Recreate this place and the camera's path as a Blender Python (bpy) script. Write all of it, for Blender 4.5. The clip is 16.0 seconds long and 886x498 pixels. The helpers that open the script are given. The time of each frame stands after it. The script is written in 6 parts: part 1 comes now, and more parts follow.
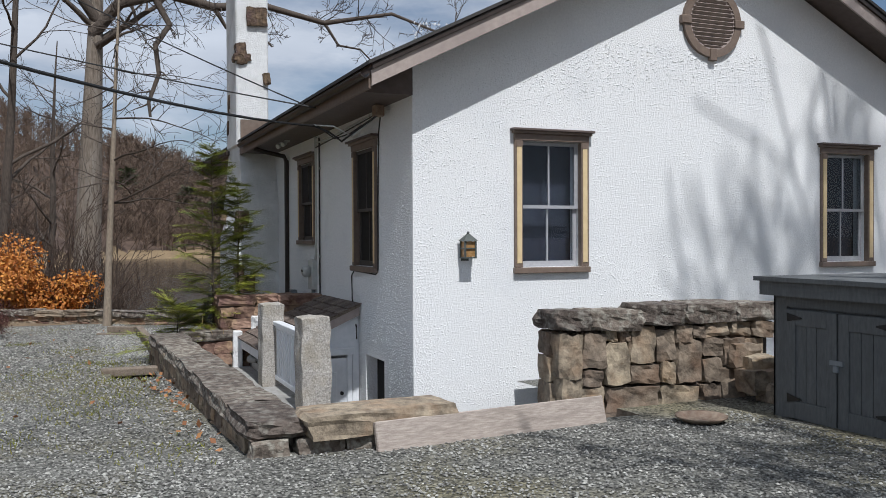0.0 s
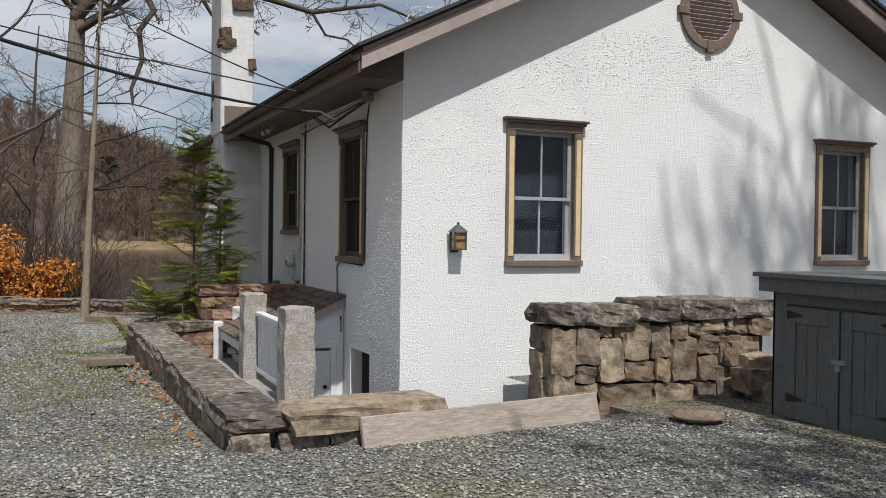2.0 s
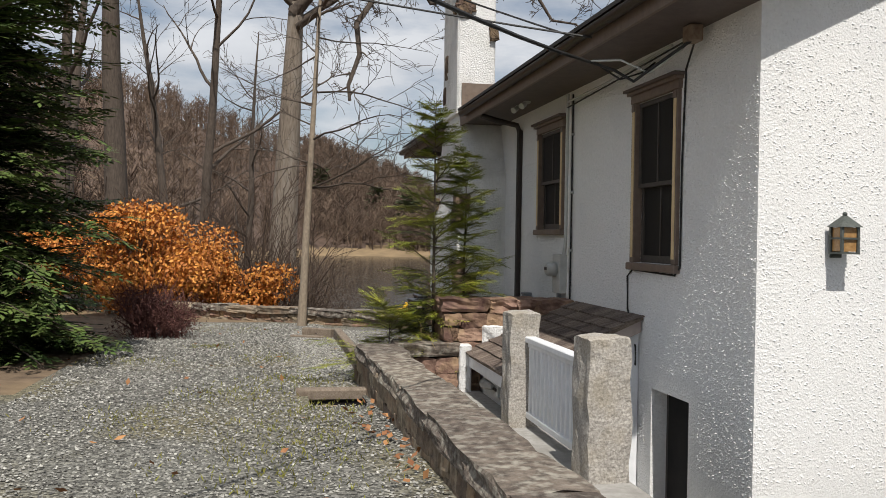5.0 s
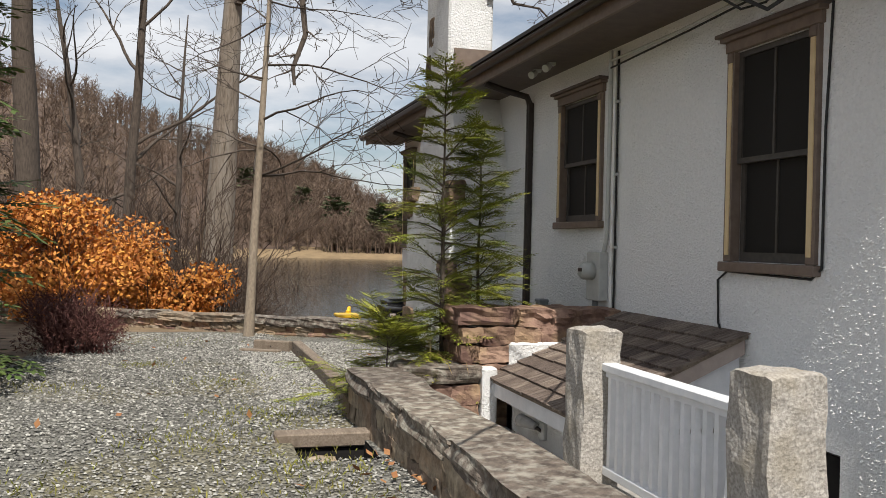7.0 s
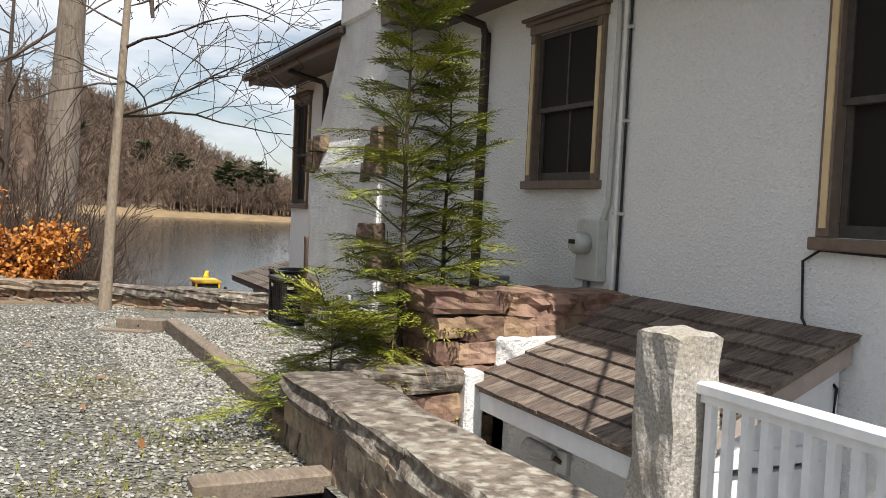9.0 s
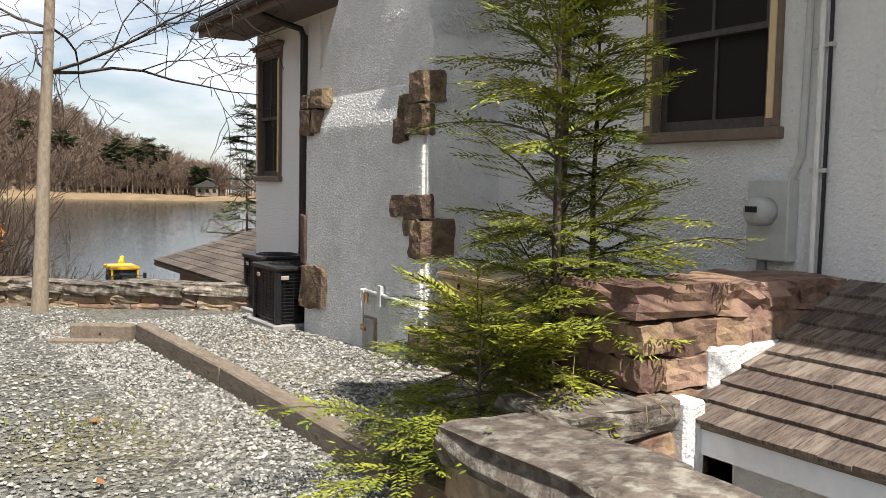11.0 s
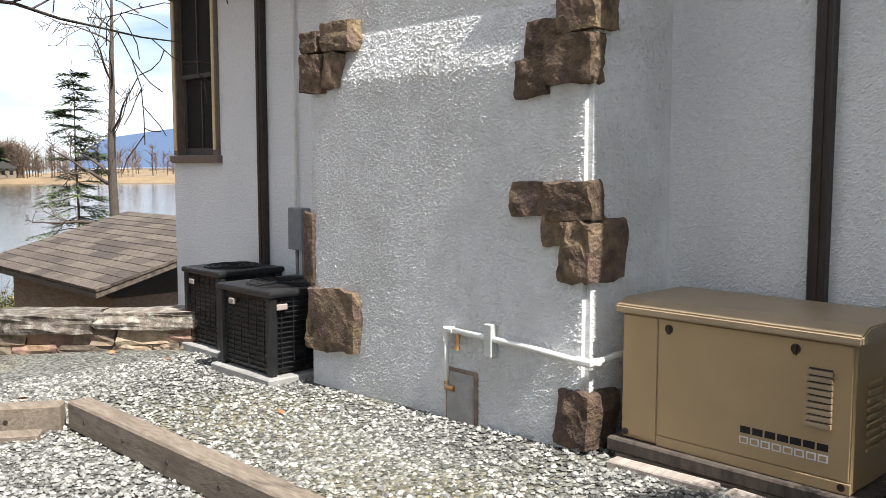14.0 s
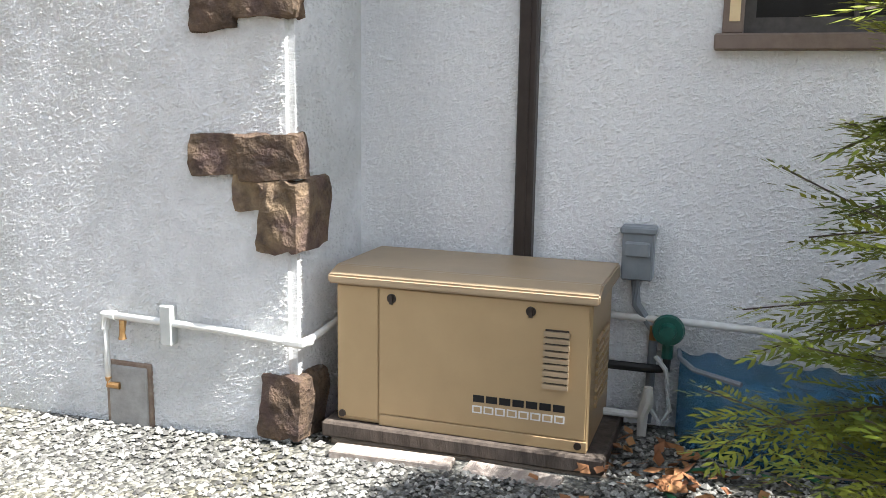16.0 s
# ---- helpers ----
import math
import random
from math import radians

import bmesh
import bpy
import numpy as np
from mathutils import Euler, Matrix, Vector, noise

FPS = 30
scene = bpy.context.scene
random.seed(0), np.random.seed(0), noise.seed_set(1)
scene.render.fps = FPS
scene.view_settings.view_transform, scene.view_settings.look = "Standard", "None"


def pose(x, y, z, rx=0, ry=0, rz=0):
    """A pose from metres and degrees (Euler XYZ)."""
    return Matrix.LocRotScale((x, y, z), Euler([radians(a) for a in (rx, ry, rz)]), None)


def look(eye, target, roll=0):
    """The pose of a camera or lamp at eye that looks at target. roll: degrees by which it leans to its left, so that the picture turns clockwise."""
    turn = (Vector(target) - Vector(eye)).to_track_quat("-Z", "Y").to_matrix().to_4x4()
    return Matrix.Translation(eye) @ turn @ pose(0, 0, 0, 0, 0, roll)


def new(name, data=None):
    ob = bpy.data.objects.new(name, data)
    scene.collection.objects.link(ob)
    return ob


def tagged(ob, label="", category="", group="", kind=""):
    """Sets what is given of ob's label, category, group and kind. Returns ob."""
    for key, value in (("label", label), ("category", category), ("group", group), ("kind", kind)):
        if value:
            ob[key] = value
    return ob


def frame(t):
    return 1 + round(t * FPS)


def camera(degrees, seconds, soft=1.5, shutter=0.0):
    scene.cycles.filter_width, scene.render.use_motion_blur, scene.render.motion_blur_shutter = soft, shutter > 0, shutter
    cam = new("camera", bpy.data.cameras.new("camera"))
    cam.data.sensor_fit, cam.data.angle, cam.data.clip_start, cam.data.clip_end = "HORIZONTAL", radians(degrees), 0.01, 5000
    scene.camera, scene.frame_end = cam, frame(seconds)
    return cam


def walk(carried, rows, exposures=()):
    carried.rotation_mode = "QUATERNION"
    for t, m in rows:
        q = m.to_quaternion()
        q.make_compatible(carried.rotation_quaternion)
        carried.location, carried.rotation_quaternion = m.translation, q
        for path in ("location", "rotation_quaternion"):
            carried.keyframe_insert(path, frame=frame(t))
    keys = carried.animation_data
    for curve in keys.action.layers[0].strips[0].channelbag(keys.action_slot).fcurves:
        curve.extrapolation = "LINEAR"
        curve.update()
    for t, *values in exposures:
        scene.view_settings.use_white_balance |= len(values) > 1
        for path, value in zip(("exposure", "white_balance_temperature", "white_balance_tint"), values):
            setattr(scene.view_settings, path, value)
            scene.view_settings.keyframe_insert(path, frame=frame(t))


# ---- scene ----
cam = camera(53.1, 16.0, soft=0.7)
METRES, EYE, TILT, LEAN, TURN = 15.3, 1.5, 0.0, 0.0, -22.5
ROWS = [
    (0.0, 0.0, 0.0, 0.0, -0.0, -0.71, 0.24),
    (0.5, 0.0016, -0.0009, 0.0004, -1.3, -1.12, 0.02),
    (1.0, 0.0024, -0.0005, 0.0006, -1.65, -1.04, -0.28),
    (1.5, 0.002, 0.0039, -0.0018, -0.87, -1.54, -0.52),
    (2.0, -0.0042, 0.0197, -0.0039, -1.06, -0.98, -0.72),
    (2.5, -0.0102, 0.0461, -0.0065, 2.23, -0.54, -0.32),
    (3.0, -0.0176, 0.0757, -0.0076, 8.98, -0.01, -1.33),
    (3.5, -0.0308, 0.1022, -0.0083, 11.7, -0.56, -1.92),
    (4.0, -0.0466, 0.1383, -0.0095, 11.92, -0.65, -1.18),
    (6.5, -0.1503, 0.3217, -0.0161, 10.94, -0.47, -0.86),
    (7.0, -0.1691, 0.3547, -0.0184, 6.82, -0.4, -1.26),
    (7.5, -0.1856, 0.385, -0.019, 1.2, -1.08, -1.27),
    (8.0, -0.2027, 0.4208, -0.0196, -0.51, -1.56, -2.08),
    (10.5, -0.2987, 0.586, -0.0261, -8.12, -3.86, -1.75),
    (11.0, -0.3208, 0.6214, -0.0279, -9.61, -3.98, -1.18),
    (11.5, -0.3396, 0.655, -0.0307, -9.59, -3.87, -0.34),
    (12.0, -0.3582, 0.6952, -0.0314, -10.6, -3.26, 0.03),
    (12.5, -0.3733, 0.7331, -0.0318, -12.71, -3.52, -0.23),
    (13.0, -0.3863, 0.7711, -0.0284, -11.51, -3.91, -0.53),
    (13.5, -0.3974, 0.8052, -0.0278, -13.63, -4.37, -0.22),
    (14.0, -0.4037, 0.8356, -0.0265, -21.25, -5.48, -0.04),
    (14.5, -0.4074, 0.8603, -0.0232, -32.24, -6.92, -0.43),
    (15.0, -0.4131, 0.8823, -0.0219, -44.84, -8.21, -0.31),
    (15.5, -0.4138, 0.8912, -0.0209, -48.87, -9.34, -0.0),
    (16.0, -0.4155, 0.8944, -0.0208, -49.04, -9.79, -0.9),
]
walk(cam, [(t, pose(0, 0, EYE, TILT, LEAN, TURN) @ pose(METRES * x, METRES * y, METRES * z, 90 + pitch, roll, yaw)) for t, x, y, z, yaw, pitch, roll in ROWS],
     exposures=[(0.0, -0.28, 5900, 10), (2.0, -0.3, 6300, 10), (3.5, -0.15, 6450, 10), (6.5, 0.02, 6650, 10), (8.0, 0.32, 6600, 10), (10.5, 0.5, 6650, 10), (12.5, 0.7, 6500, 10), (13.5, 0.75, 6400, 10), (14.5, 1.15, 6250, 10), (15.2, 1.5, 6200, 10), (16.0, 1.64, 6200, 10)])

# ---- light ----
SUN_EL, SUN_AZ = 56.5, -3.0           # height, and how far it stands east of the line behind the first eye
d_sun = Vector((math.sin(radians(SUN_AZ)) * math.cos(radians(SUN_EL)), -math.cos(radians(SUN_AZ)) * math.cos(radians(SUN_EL)), math.sin(radians(SUN_EL))))
sun_data = bpy.data.lights.new("sun", "SUN")
sun_data.energy, sun_data.angle, sun_data.color = 5.0, radians(0.53), (1.0, 0.955, 0.89)
sun = new("sun", sun_data)
sun.matrix_world = look(d_sun * 60, (0, 0, 0))
world = bpy.data.worlds.new("sky")
scene.world = world
world.use_nodes = True
wn, wl = world.node_tree.nodes, world.node_tree.links
wn.clear()
w_out = wn.new("ShaderNodeOutputWorld")
w_bg = wn.new("ShaderNodeBackground")
w_sky = wn.new("ShaderNodeTexSky")
w_sky.sky_type, w_sky.sun_disc = "NISHITA", False
w_sky.sun_elevation, w_sky.sun_rotation = radians(SUN_EL), radians(180 - SUN_AZ)
w_tc = wn.new("ShaderNodeTexCoord")
w_map = wn.new("ShaderNodeMapping")
w_map.inputs["Scale"].default_value = (1.0, 1.0, 3.2)
w_noise = wn.new("ShaderNodeTexNoise")
w_noise.inputs["Scale"].default_value, w_noise.inputs["Detail"].default_value, w_noise.inputs["Roughness"].default_value = 2.6, 8.0, 0.58
w_ramp = wn.new("ShaderNodeValToRGB")
w_ramp.color_ramp.elements[0].position, w_ramp.color_ramp.elements[1].position = 0.38, 0.56
w_n2 = wn.new("ShaderNodeTexNoise")
w_n2.inputs["Scale"].default_value, w_n2.inputs["Detail"].default_value = 5.0, 6.0
w_cloud = wn.new("ShaderNodeMixRGB")
w_cloud.inputs[1].default_value, w_cloud.inputs[2].default_value = (4.4, 4.9, 5.8, 1), (11.5, 11.8, 12.2, 1)
w_mix = wn.new("ShaderNodeMixRGB")
wl.new(w_tc.outputs["Generated"], w_map.inputs["Vector"])
wl.new(w_map.outputs[0], w_noise.inputs["Vector"])
wl.new(w_map.outputs[0], w_n2.inputs["Vector"])
wl.new(w_noise.outputs[0], w_ramp.inputs[0])
wl.new(w_n2.outputs[0], w_cloud.inputs[0])
wl.new(w_ramp.outputs[0], w_mix.inputs[0])
wl.new(w_sky.outputs[0], w_mix.inputs[1])
wl.new(w_cloud.outputs[0], w_mix.inputs[2])
wl.new(w_mix.outputs[0], w_bg.inputs["Color"])
w_bg.inputs["Strength"].default_value = 0.085
wl.new(w_bg.outputs[0], w_out.inputs["Surface"])


# ---- materials ----
def mat(name, a, b, scale=8.0, rough=0.8, bump=0.0, bscale=60.0, metal=0.0, stain=None, sscale=1.2, samount=0.5, stretch=(1, 1, 1), rand=0.0, bdist=0.01, spec=0.4, detail=6.0):
    """Two colours mixed by fine noise, a third laid on in large patches, bump relief, and a spread from piece to piece."""
    m = bpy.data.materials.new(name)
    m.use_nodes = True
    n, l = m.node_tree.nodes, m.node_tree.links
    p = n["Principled BSDF"]
    tc = n.new("ShaderNodeTexCoord")
    mp = n.new("ShaderNodeMapping")
    mp.inputs["Scale"].default_value = stretch
    geo = n.new("ShaderNodeNewGeometry")
    l.new(geo.outputs["Position"], mp.inputs["Vector"])
    v = mp.outputs[0]
    nz = n.new("ShaderNodeTexNoise")
    nz.inputs["Scale"].default_value, nz.inputs["Detail"].default_value, nz.inputs["Roughness"].default_value = scale, detail, 0.62
    l.new(v, nz.inputs["Vector"])
    rp = n.new("ShaderNodeValToRGB")
    rp.color_ramp.elements[0].position, rp.color_ramp.elements[1].position = 0.32, 0.68
    rp.color_ramp.elements[0].color, rp.color_ramp.elements[1].color = (*a, 1), (*b, 1)
    l.new(nz.outputs[0], rp.inputs[0])
    c = rp.outputs[0]
    if stain:
        n2 = n.new("ShaderNodeTexNoise")
        n2.inputs["Scale"].default_value, n2.inputs["Detail"].default_value = sscale, 7.0
        l.new(v, n2.inputs["Vector"])
        r2 = n.new("ShaderNodeValToRGB")
        r2.color_ramp.elements[0].position, r2.color_ramp.elements[1].position = 0.48, 0.66
        r2.color_ramp.elements[1].color = (samount, samount, samount, 1)
        l.new(n2.outputs[0], r2.inputs[0])
        mx = n.new("ShaderNodeMixRGB")
        l.new(r2.outputs[0], mx.inputs[0])
        l.new(c, mx.inputs[1])
        mx.inputs[2].default_value = (*stain, 1)
        c = mx.outputs[0]
    if rand:
        oi = n.new("ShaderNodeObjectInfo")
        ad = n.new("ShaderNodeMath")
        ad.operation = "ADD"
        l.new(oi.outputs["Random"], ad.inputs[0])
        l.new(geo.outputs["Random Per Island"], ad.inputs[1])
        fr = n.new("ShaderNodeMath")
        fr.operation = "FRACT"
        l.new(ad.outputs[0], fr.inputs[0])
        mr = n.new("ShaderNodeMapRange")
        mr.inputs["To Min"].default_value, mr.inputs["To Max"].default_value = 1 - rand, 1 + rand
        l.new(fr.outputs[0], mr.inputs["Value"])
        hs = n.new("ShaderNodeHueSaturation")
        l.new(mr.outputs[0], hs.inputs["Value"])
        m2 = n.new("ShaderNodeMath")
        m2.operation = "MULTIPLY_ADD"
        m2.inputs[1].default_value, m2.inputs[2].default_value = 0.05 * rand, 0.5 - 0.025 * rand
        l.new(fr.outputs[0], m2.inputs[0])
        l.new(m2.outputs[0], hs.inputs["Hue"])
        l.new(c, hs.inputs["Color"])
        c = hs.outputs[0]
    l.new(c, p.inputs["Base Color"])
    p.inputs["Roughness"].default_value, p.inputs["Metallic"].default_value = rough, metal
    p.inputs["Specular IOR Level"].default_value = spec
    if bump:
        n3 = n.new("ShaderNodeTexNoise")
        n3.inputs["Scale"].default_value, n3.inputs["Detail"].default_value, n3.inputs["Roughness"].default_value = bscale, 5.0, 0.6
        l.new(v, n3.inputs["Vector"])
        bp = n.new("ShaderNodeBump")
        bp.inputs["Strength"].default_value, bp.inputs["Distance"].default_value = bump, bdist
        l.new(n3.outputs[0], bp.inputs["Height"])
        l.new(bp.outputs[0], p.inputs["Normal"])
    return m


STUCCO = mat("white stucco", (0.76, 0.76, 0.75), (0.84, 0.84, 0.83), 30, 0.9, 0.8, 50, stain=(0.70, 0.71, 0.72), sscale=0.9, samount=0.5, bdist=0.014, spec=0.2)
STUCCO_OLD = mat("weathered stucco", (0.72, 0.72, 0.71), (0.83, 0.83, 0.82), 9, 0.92, 1.0, 38, stain=(0.60, 0.60, 0.57), sscale=1.6, samount=0.6, bdist=0.024, spec=0.2)
TAUPE = mat("taupe paint", (0.145, 0.105, 0.08), (0.20, 0.15, 0.115), 14, 0.55, 0.15, 50, stain=(0.17, 0.13, 0.11), sscale=3)
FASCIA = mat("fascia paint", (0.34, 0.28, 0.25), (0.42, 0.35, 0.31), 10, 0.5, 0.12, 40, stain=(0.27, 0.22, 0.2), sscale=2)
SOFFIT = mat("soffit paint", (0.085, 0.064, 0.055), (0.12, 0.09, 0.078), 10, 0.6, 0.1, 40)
CREAM = mat("cream paint", (0.62, 0.47, 0.26), (0.70, 0.55, 0.32), 12, 0.55, 0.1, 60)
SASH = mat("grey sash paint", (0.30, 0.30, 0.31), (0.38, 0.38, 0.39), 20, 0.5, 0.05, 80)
# darkened copy of the sash colour: shade of the side wall put into it
SASH_SHADED = mat("shaded sash paint", (0.05, 0.045, 0.04), (0.08, 0.07, 0.06), 20, 0.5, 0.05, 80)
ROOFING = mat("asphalt roofing", (0.035, 0.033, 0.032), (0.08, 0.075, 0.07), 60, 0.95, 0.5, 120)
BRONZE = mat("brown metal", (0.028, 0.020, 0.016), (0.042, 0.031, 0.025), 12, 0.42, 0.05, 30)
STONE = mat("field stone", (0.10, 0.078, 0.058), (0.36, 0.29, 0.21), 9, 0.92, 0.9, 26, stain=(0.30, 0.185, 0.11), sscale=3.5, samount=0.5, rand=0.35, bdist=0.016)
STONE_RED = mat("red sandstone", (0.15, 0.085, 0.065), (0.36, 0.235, 0.175), 8, 0.92, 0.9, 26, stain=(0.34, 0.24, 0.13), sscale=4, samount=0.6, rand=0.4, bdist=0.016)
STONE_CAP = mat("lichened cap stone", (0.055, 0.043, 0.035), (0.21, 0.172, 0.14), 11, 0.95, 0.9, 34, stain=(0.40, 0.38, 0.32), sscale=13, samount=0.6, rand=0.35, bdist=0.02)
STUCCO_SIDE = mat("coarse side stucco", (0.76, 0.76, 0.75), (0.84, 0.84, 0.83), 30, 0.9, 1.0, 40, stain=(0.70, 0.71, 0.72), sscale=0.9, samount=0.5, bdist=0.015, spec=0.2)
QUOIN = mat("brown field stone", (0.055, 0.037, 0.026), (0.25, 0.175, 0.105), 12, 0.9, 1.0, 28, stain=(0.13, 0.08, 0.075), sscale=5, samount=0.6, rand=0.3, bdist=0.035)
MORTAR = mat("mortar", (0.16, 0.145, 0.125), (0.30, 0.275, 0.24), 18, 0.95, 0.8, 50)
GRANITE = mat("grey granite", (0.22, 0.20, 0.18), (0.52, 0.49, 0.44), 55, 0.9, 1.0, 22, stain=(0.30, 0.26, 0.19), sscale=4, samount=0.5, bdist=0.018)
CONCRETE = mat("concrete", (0.26, 0.25, 0.23), (0.38, 0.37, 0.35), 12, 0.9, 0.4, 60, stain=(0.2, 0.19, 0.17), sscale=2)
PLANK = mat("weathered plank", (0.30, 0.25, 0.215), (0.50, 0.43, 0.37), 7, 0.85, 0.6, 30, stain=(0.24, 0.20, 0.17), sscale=2.5, stretch=(1, 9, 12))
TIMBER = mat("weathered timber", (0.15, 0.115, 0.085), (0.30, 0.245, 0.19), 8, 0.88, 0.6, 30, stain=(0.12, 0.09, 0.065), sscale=2, stretch=(8, 1.2, 8))
SHINGLE = mat("cedar shingle", (0.06, 0.043, 0.034), (0.215, 0.165, 0.135), 9, 0.9, 0.6, 40, stain=(0.29, 0.245, 0.205), sscale=3, stretch=(1.5, 9, 1.5), rand=0.35)
SHED_GREY = mat("grey shed paint", (0.095, 0.10, 0.10), (0.14, 0.147, 0.148), 9, 0.7, 0.3, 40, stain=(0.10, 0.105, 0.105), sscale=2.5, stretch=(4, 4, 1))
WHITE = mat("white paint", (0.70, 0.72, 0.74), (0.80, 0.81, 0.83), 10, 0.5, 0.08, 60)
PVC = mat("white pipe", (0.72, 0.72, 0.68), (0.80, 0.80, 0.77), 20, 0.45, 0.1, 60, stain=(0.55, 0.50, 0.42), sscale=6)
TAN = mat("tan enamel", (0.42, 0.295, 0.155), (0.45, 0.32, 0.17), 5, 0.38, 0.03, 120, stain=(0.39, 0.275, 0.145), sscale=2, samount=0.4)
TAN_LID = mat("tan lid enamel", (0.36, 0.27, 0.17), (0.40, 0.30, 0.19), 5, 0.4, 0.04, 120, stain=(0.31, 0.235, 0.155), sscale=4)
BLACKM = mat("black enamel", (0.010, 0.010, 0.011), (0.022, 0.022, 0.023), 12, 0.4, 0.05, 60)
# near-black that stands in for the shade inside holes and unlit openings
DARK = mat("painted void shade", (0.006, 0.005, 0.005), (0.014, 0.012, 0.011), 5, 0.9)
GREYMETER = mat("grey meter paint", (0.42, 0.43, 0.41), (0.52, 0.53, 0.50), 12, 0.5, 0.05, 60)
GREYBOX = mat("grey box enamel", (0.19, 0.21, 0.225), (0.24, 0.26, 0.275), 12, 0.45, 0.04, 60)
COPPER = mat("brass fitting", (0.36, 0.20, 0.08), (0.48, 0.30, 0.13), 30, 0.4, 0.1, 80, metal=0.8)
LANTERN = mat("verdigris lantern metal", (0.06, 0.07, 0.065), (0.11, 0.12, 0.11), 30, 0.6, 0.2, 80, metal=0.3)
AMBER = mat("amber lantern glass", (0.26, 0.14, 0.05), (0.40, 0.24, 0.10), 30, 0.25, 0.1, 80)
TEAL = mat("green regulator paint", (0.010, 0.085, 0.062), (0.018, 0.12, 0.09), 20, 0.45, 0.1, 60)
CABLE = mat("black cable", (0.012, 0.012, 0.012), (0.025, 0.025, 0.025), 30, 0.6)
BARK = mat("grey bark", (0.115, 0.090, 0.068), (0.27, 0.225, 0.18), 5, 0.95, 0.9, 14, stretch=(4, 4, 0.7), bdist=0.04, stain=(0.30, 0.27, 0.23), sscale=1.0)
BARK_PALE = mat("pale bark", (0.22, 0.175, 0.13), (0.34, 0.28, 0.21), 9, 0.9, 0.4, 30, stretch=(3, 3, 1.4))
BARK_DARK = mat("dark bark", (0.055, 0.042, 0.034), (0.11, 0.088, 0.07), 6, 0.95, 0.6, 20, stretch=(4, 4, 0.8))
TWIG = mat("brown twigs", (0.045, 0.030, 0.022), (0.09, 0.062, 0.045), 3, 0.95, rand=0.3)
HILLWOOD = mat("far brown woods", (0.095, 0.066, 0.048), (0.185, 0.13, 0.095), 0.25, 1.0, rand=0.3)
HEMLOCK = mat("hemlock needles", (0.085, 0.12, 0.012), (0.29, 0.29, 0.03), 2.6, 0.6, rand=0.45, detail=3)
SPRUCE = mat("spruce needles", (0.04, 0.075, 0.016), (0.11, 0.15, 0.034), 2.2, 0.65, rand=0.4, detail=3)
PINEF = mat("far conifer needles", (0.05, 0.075, 0.03), (0.10, 0.125, 0.05), 0.7, 0.8, rand=0.3)
BEECH = mat("dry beech leaves", (0.40, 0.13, 0.022), (0.62, 0.27, 0.06), 2.0, 0.7, rand=0.35, detail=3)
WILLOW = mat("budding yellow green leaves", (0.10, 0.10, 0.02), (0.20, 0.18, 0.05), 2.5, 0.75, rand=0.35)
BURGUNDY = mat("burgundy twigs", (0.060, 0.022, 0.020), (0.115, 0.045, 0.036), 5, 0.85, rand=0.35)
DRYGRASS = mat("dry straw", (0.24, 0.17, 0.075), (0.40, 0.30, 0.14), 4, 0.9, rand=0.3)
WEED = mat("yellow green moss", (0.12, 0.14, 0.02), (0.24, 0.21, 0.05), 5, 0.9, rand=0.3)
DEADLEAF = mat("dead leaf", (0.24, 0.10, 0.04), (0.36, 0.18, 0.08), 9, 0.85, rand=0.3)
PEBBLE = mat("crushed stone", (0.115, 0.112, 0.10), (0.36, 0.35, 0.32), 16, 0.9, 0.3, 120, rand=0.7)
YELLOW = mat("yellow machine paint", (0.72, 0.42, 0.02), (0.80, 0.50, 0.03), 4, 0.4)
RUST = mat("rusty pan", (0.16, 0.10, 0.07), (0.30, 0.24, 0.18), 14, 0.7, 0.3, 60)
# dark grey that puts the dimness of unlit rooms into the plaster colour
INSIDE = mat("darkened room plaster", (0.10, 0.10, 0.105), (0.13, 0.13, 0.135), 2, 0.9)
BLIND = mat("blue grey blind", (0.018, 0.022, 0.034), (0.026, 0.03, 0.045), 3, 0.8)
BARE_SHORE = mat("dry shore grass", (0.17, 0.12, 0.07), (0.27, 0.195, 0.11), 0.2, 1.0)


def glassy(name, tint, rough=0.02, ior=1.45):
    m = bpy.data.materials.new(name)
    m.use_nodes = True
    p = m.node_tree.nodes["Principled BSDF"]
    p.inputs["Base Color"].default_value = (*tint, 1)
    p.inputs["Roughness"].default_value, p.inputs["IOR"].default_value = rough, ior
    p.inputs["Transmission Weight"].default_value = 1.0
    return m


GLASS = glassy("window glass", (0.55, 0.60, 0.66), 0.02, 1.30)
SCREEN = mat("dark insect screen", (0.012, 0.011, 0.010), (0.02, 0.018, 0.016), 300, 0.7, 0.2, 900, spec=0.25)
BLUE_PLASTIC = glassy("blue plastic", (0.14, 0.36, 0.55), 0.06, 1.45)
BLUE_PLASTIC.node_tree.nodes["Principled BSDF"].inputs["Transmission Weight"].default_value = 0.75
WATER = mat("lake water", (0.020, 0.020, 0.016), (0.03, 0.028, 0.022), 0.05, 0.12, 0.25, 1.6, stretch=(1, 2.2, 1), spec=0.5, bdist=0.05)


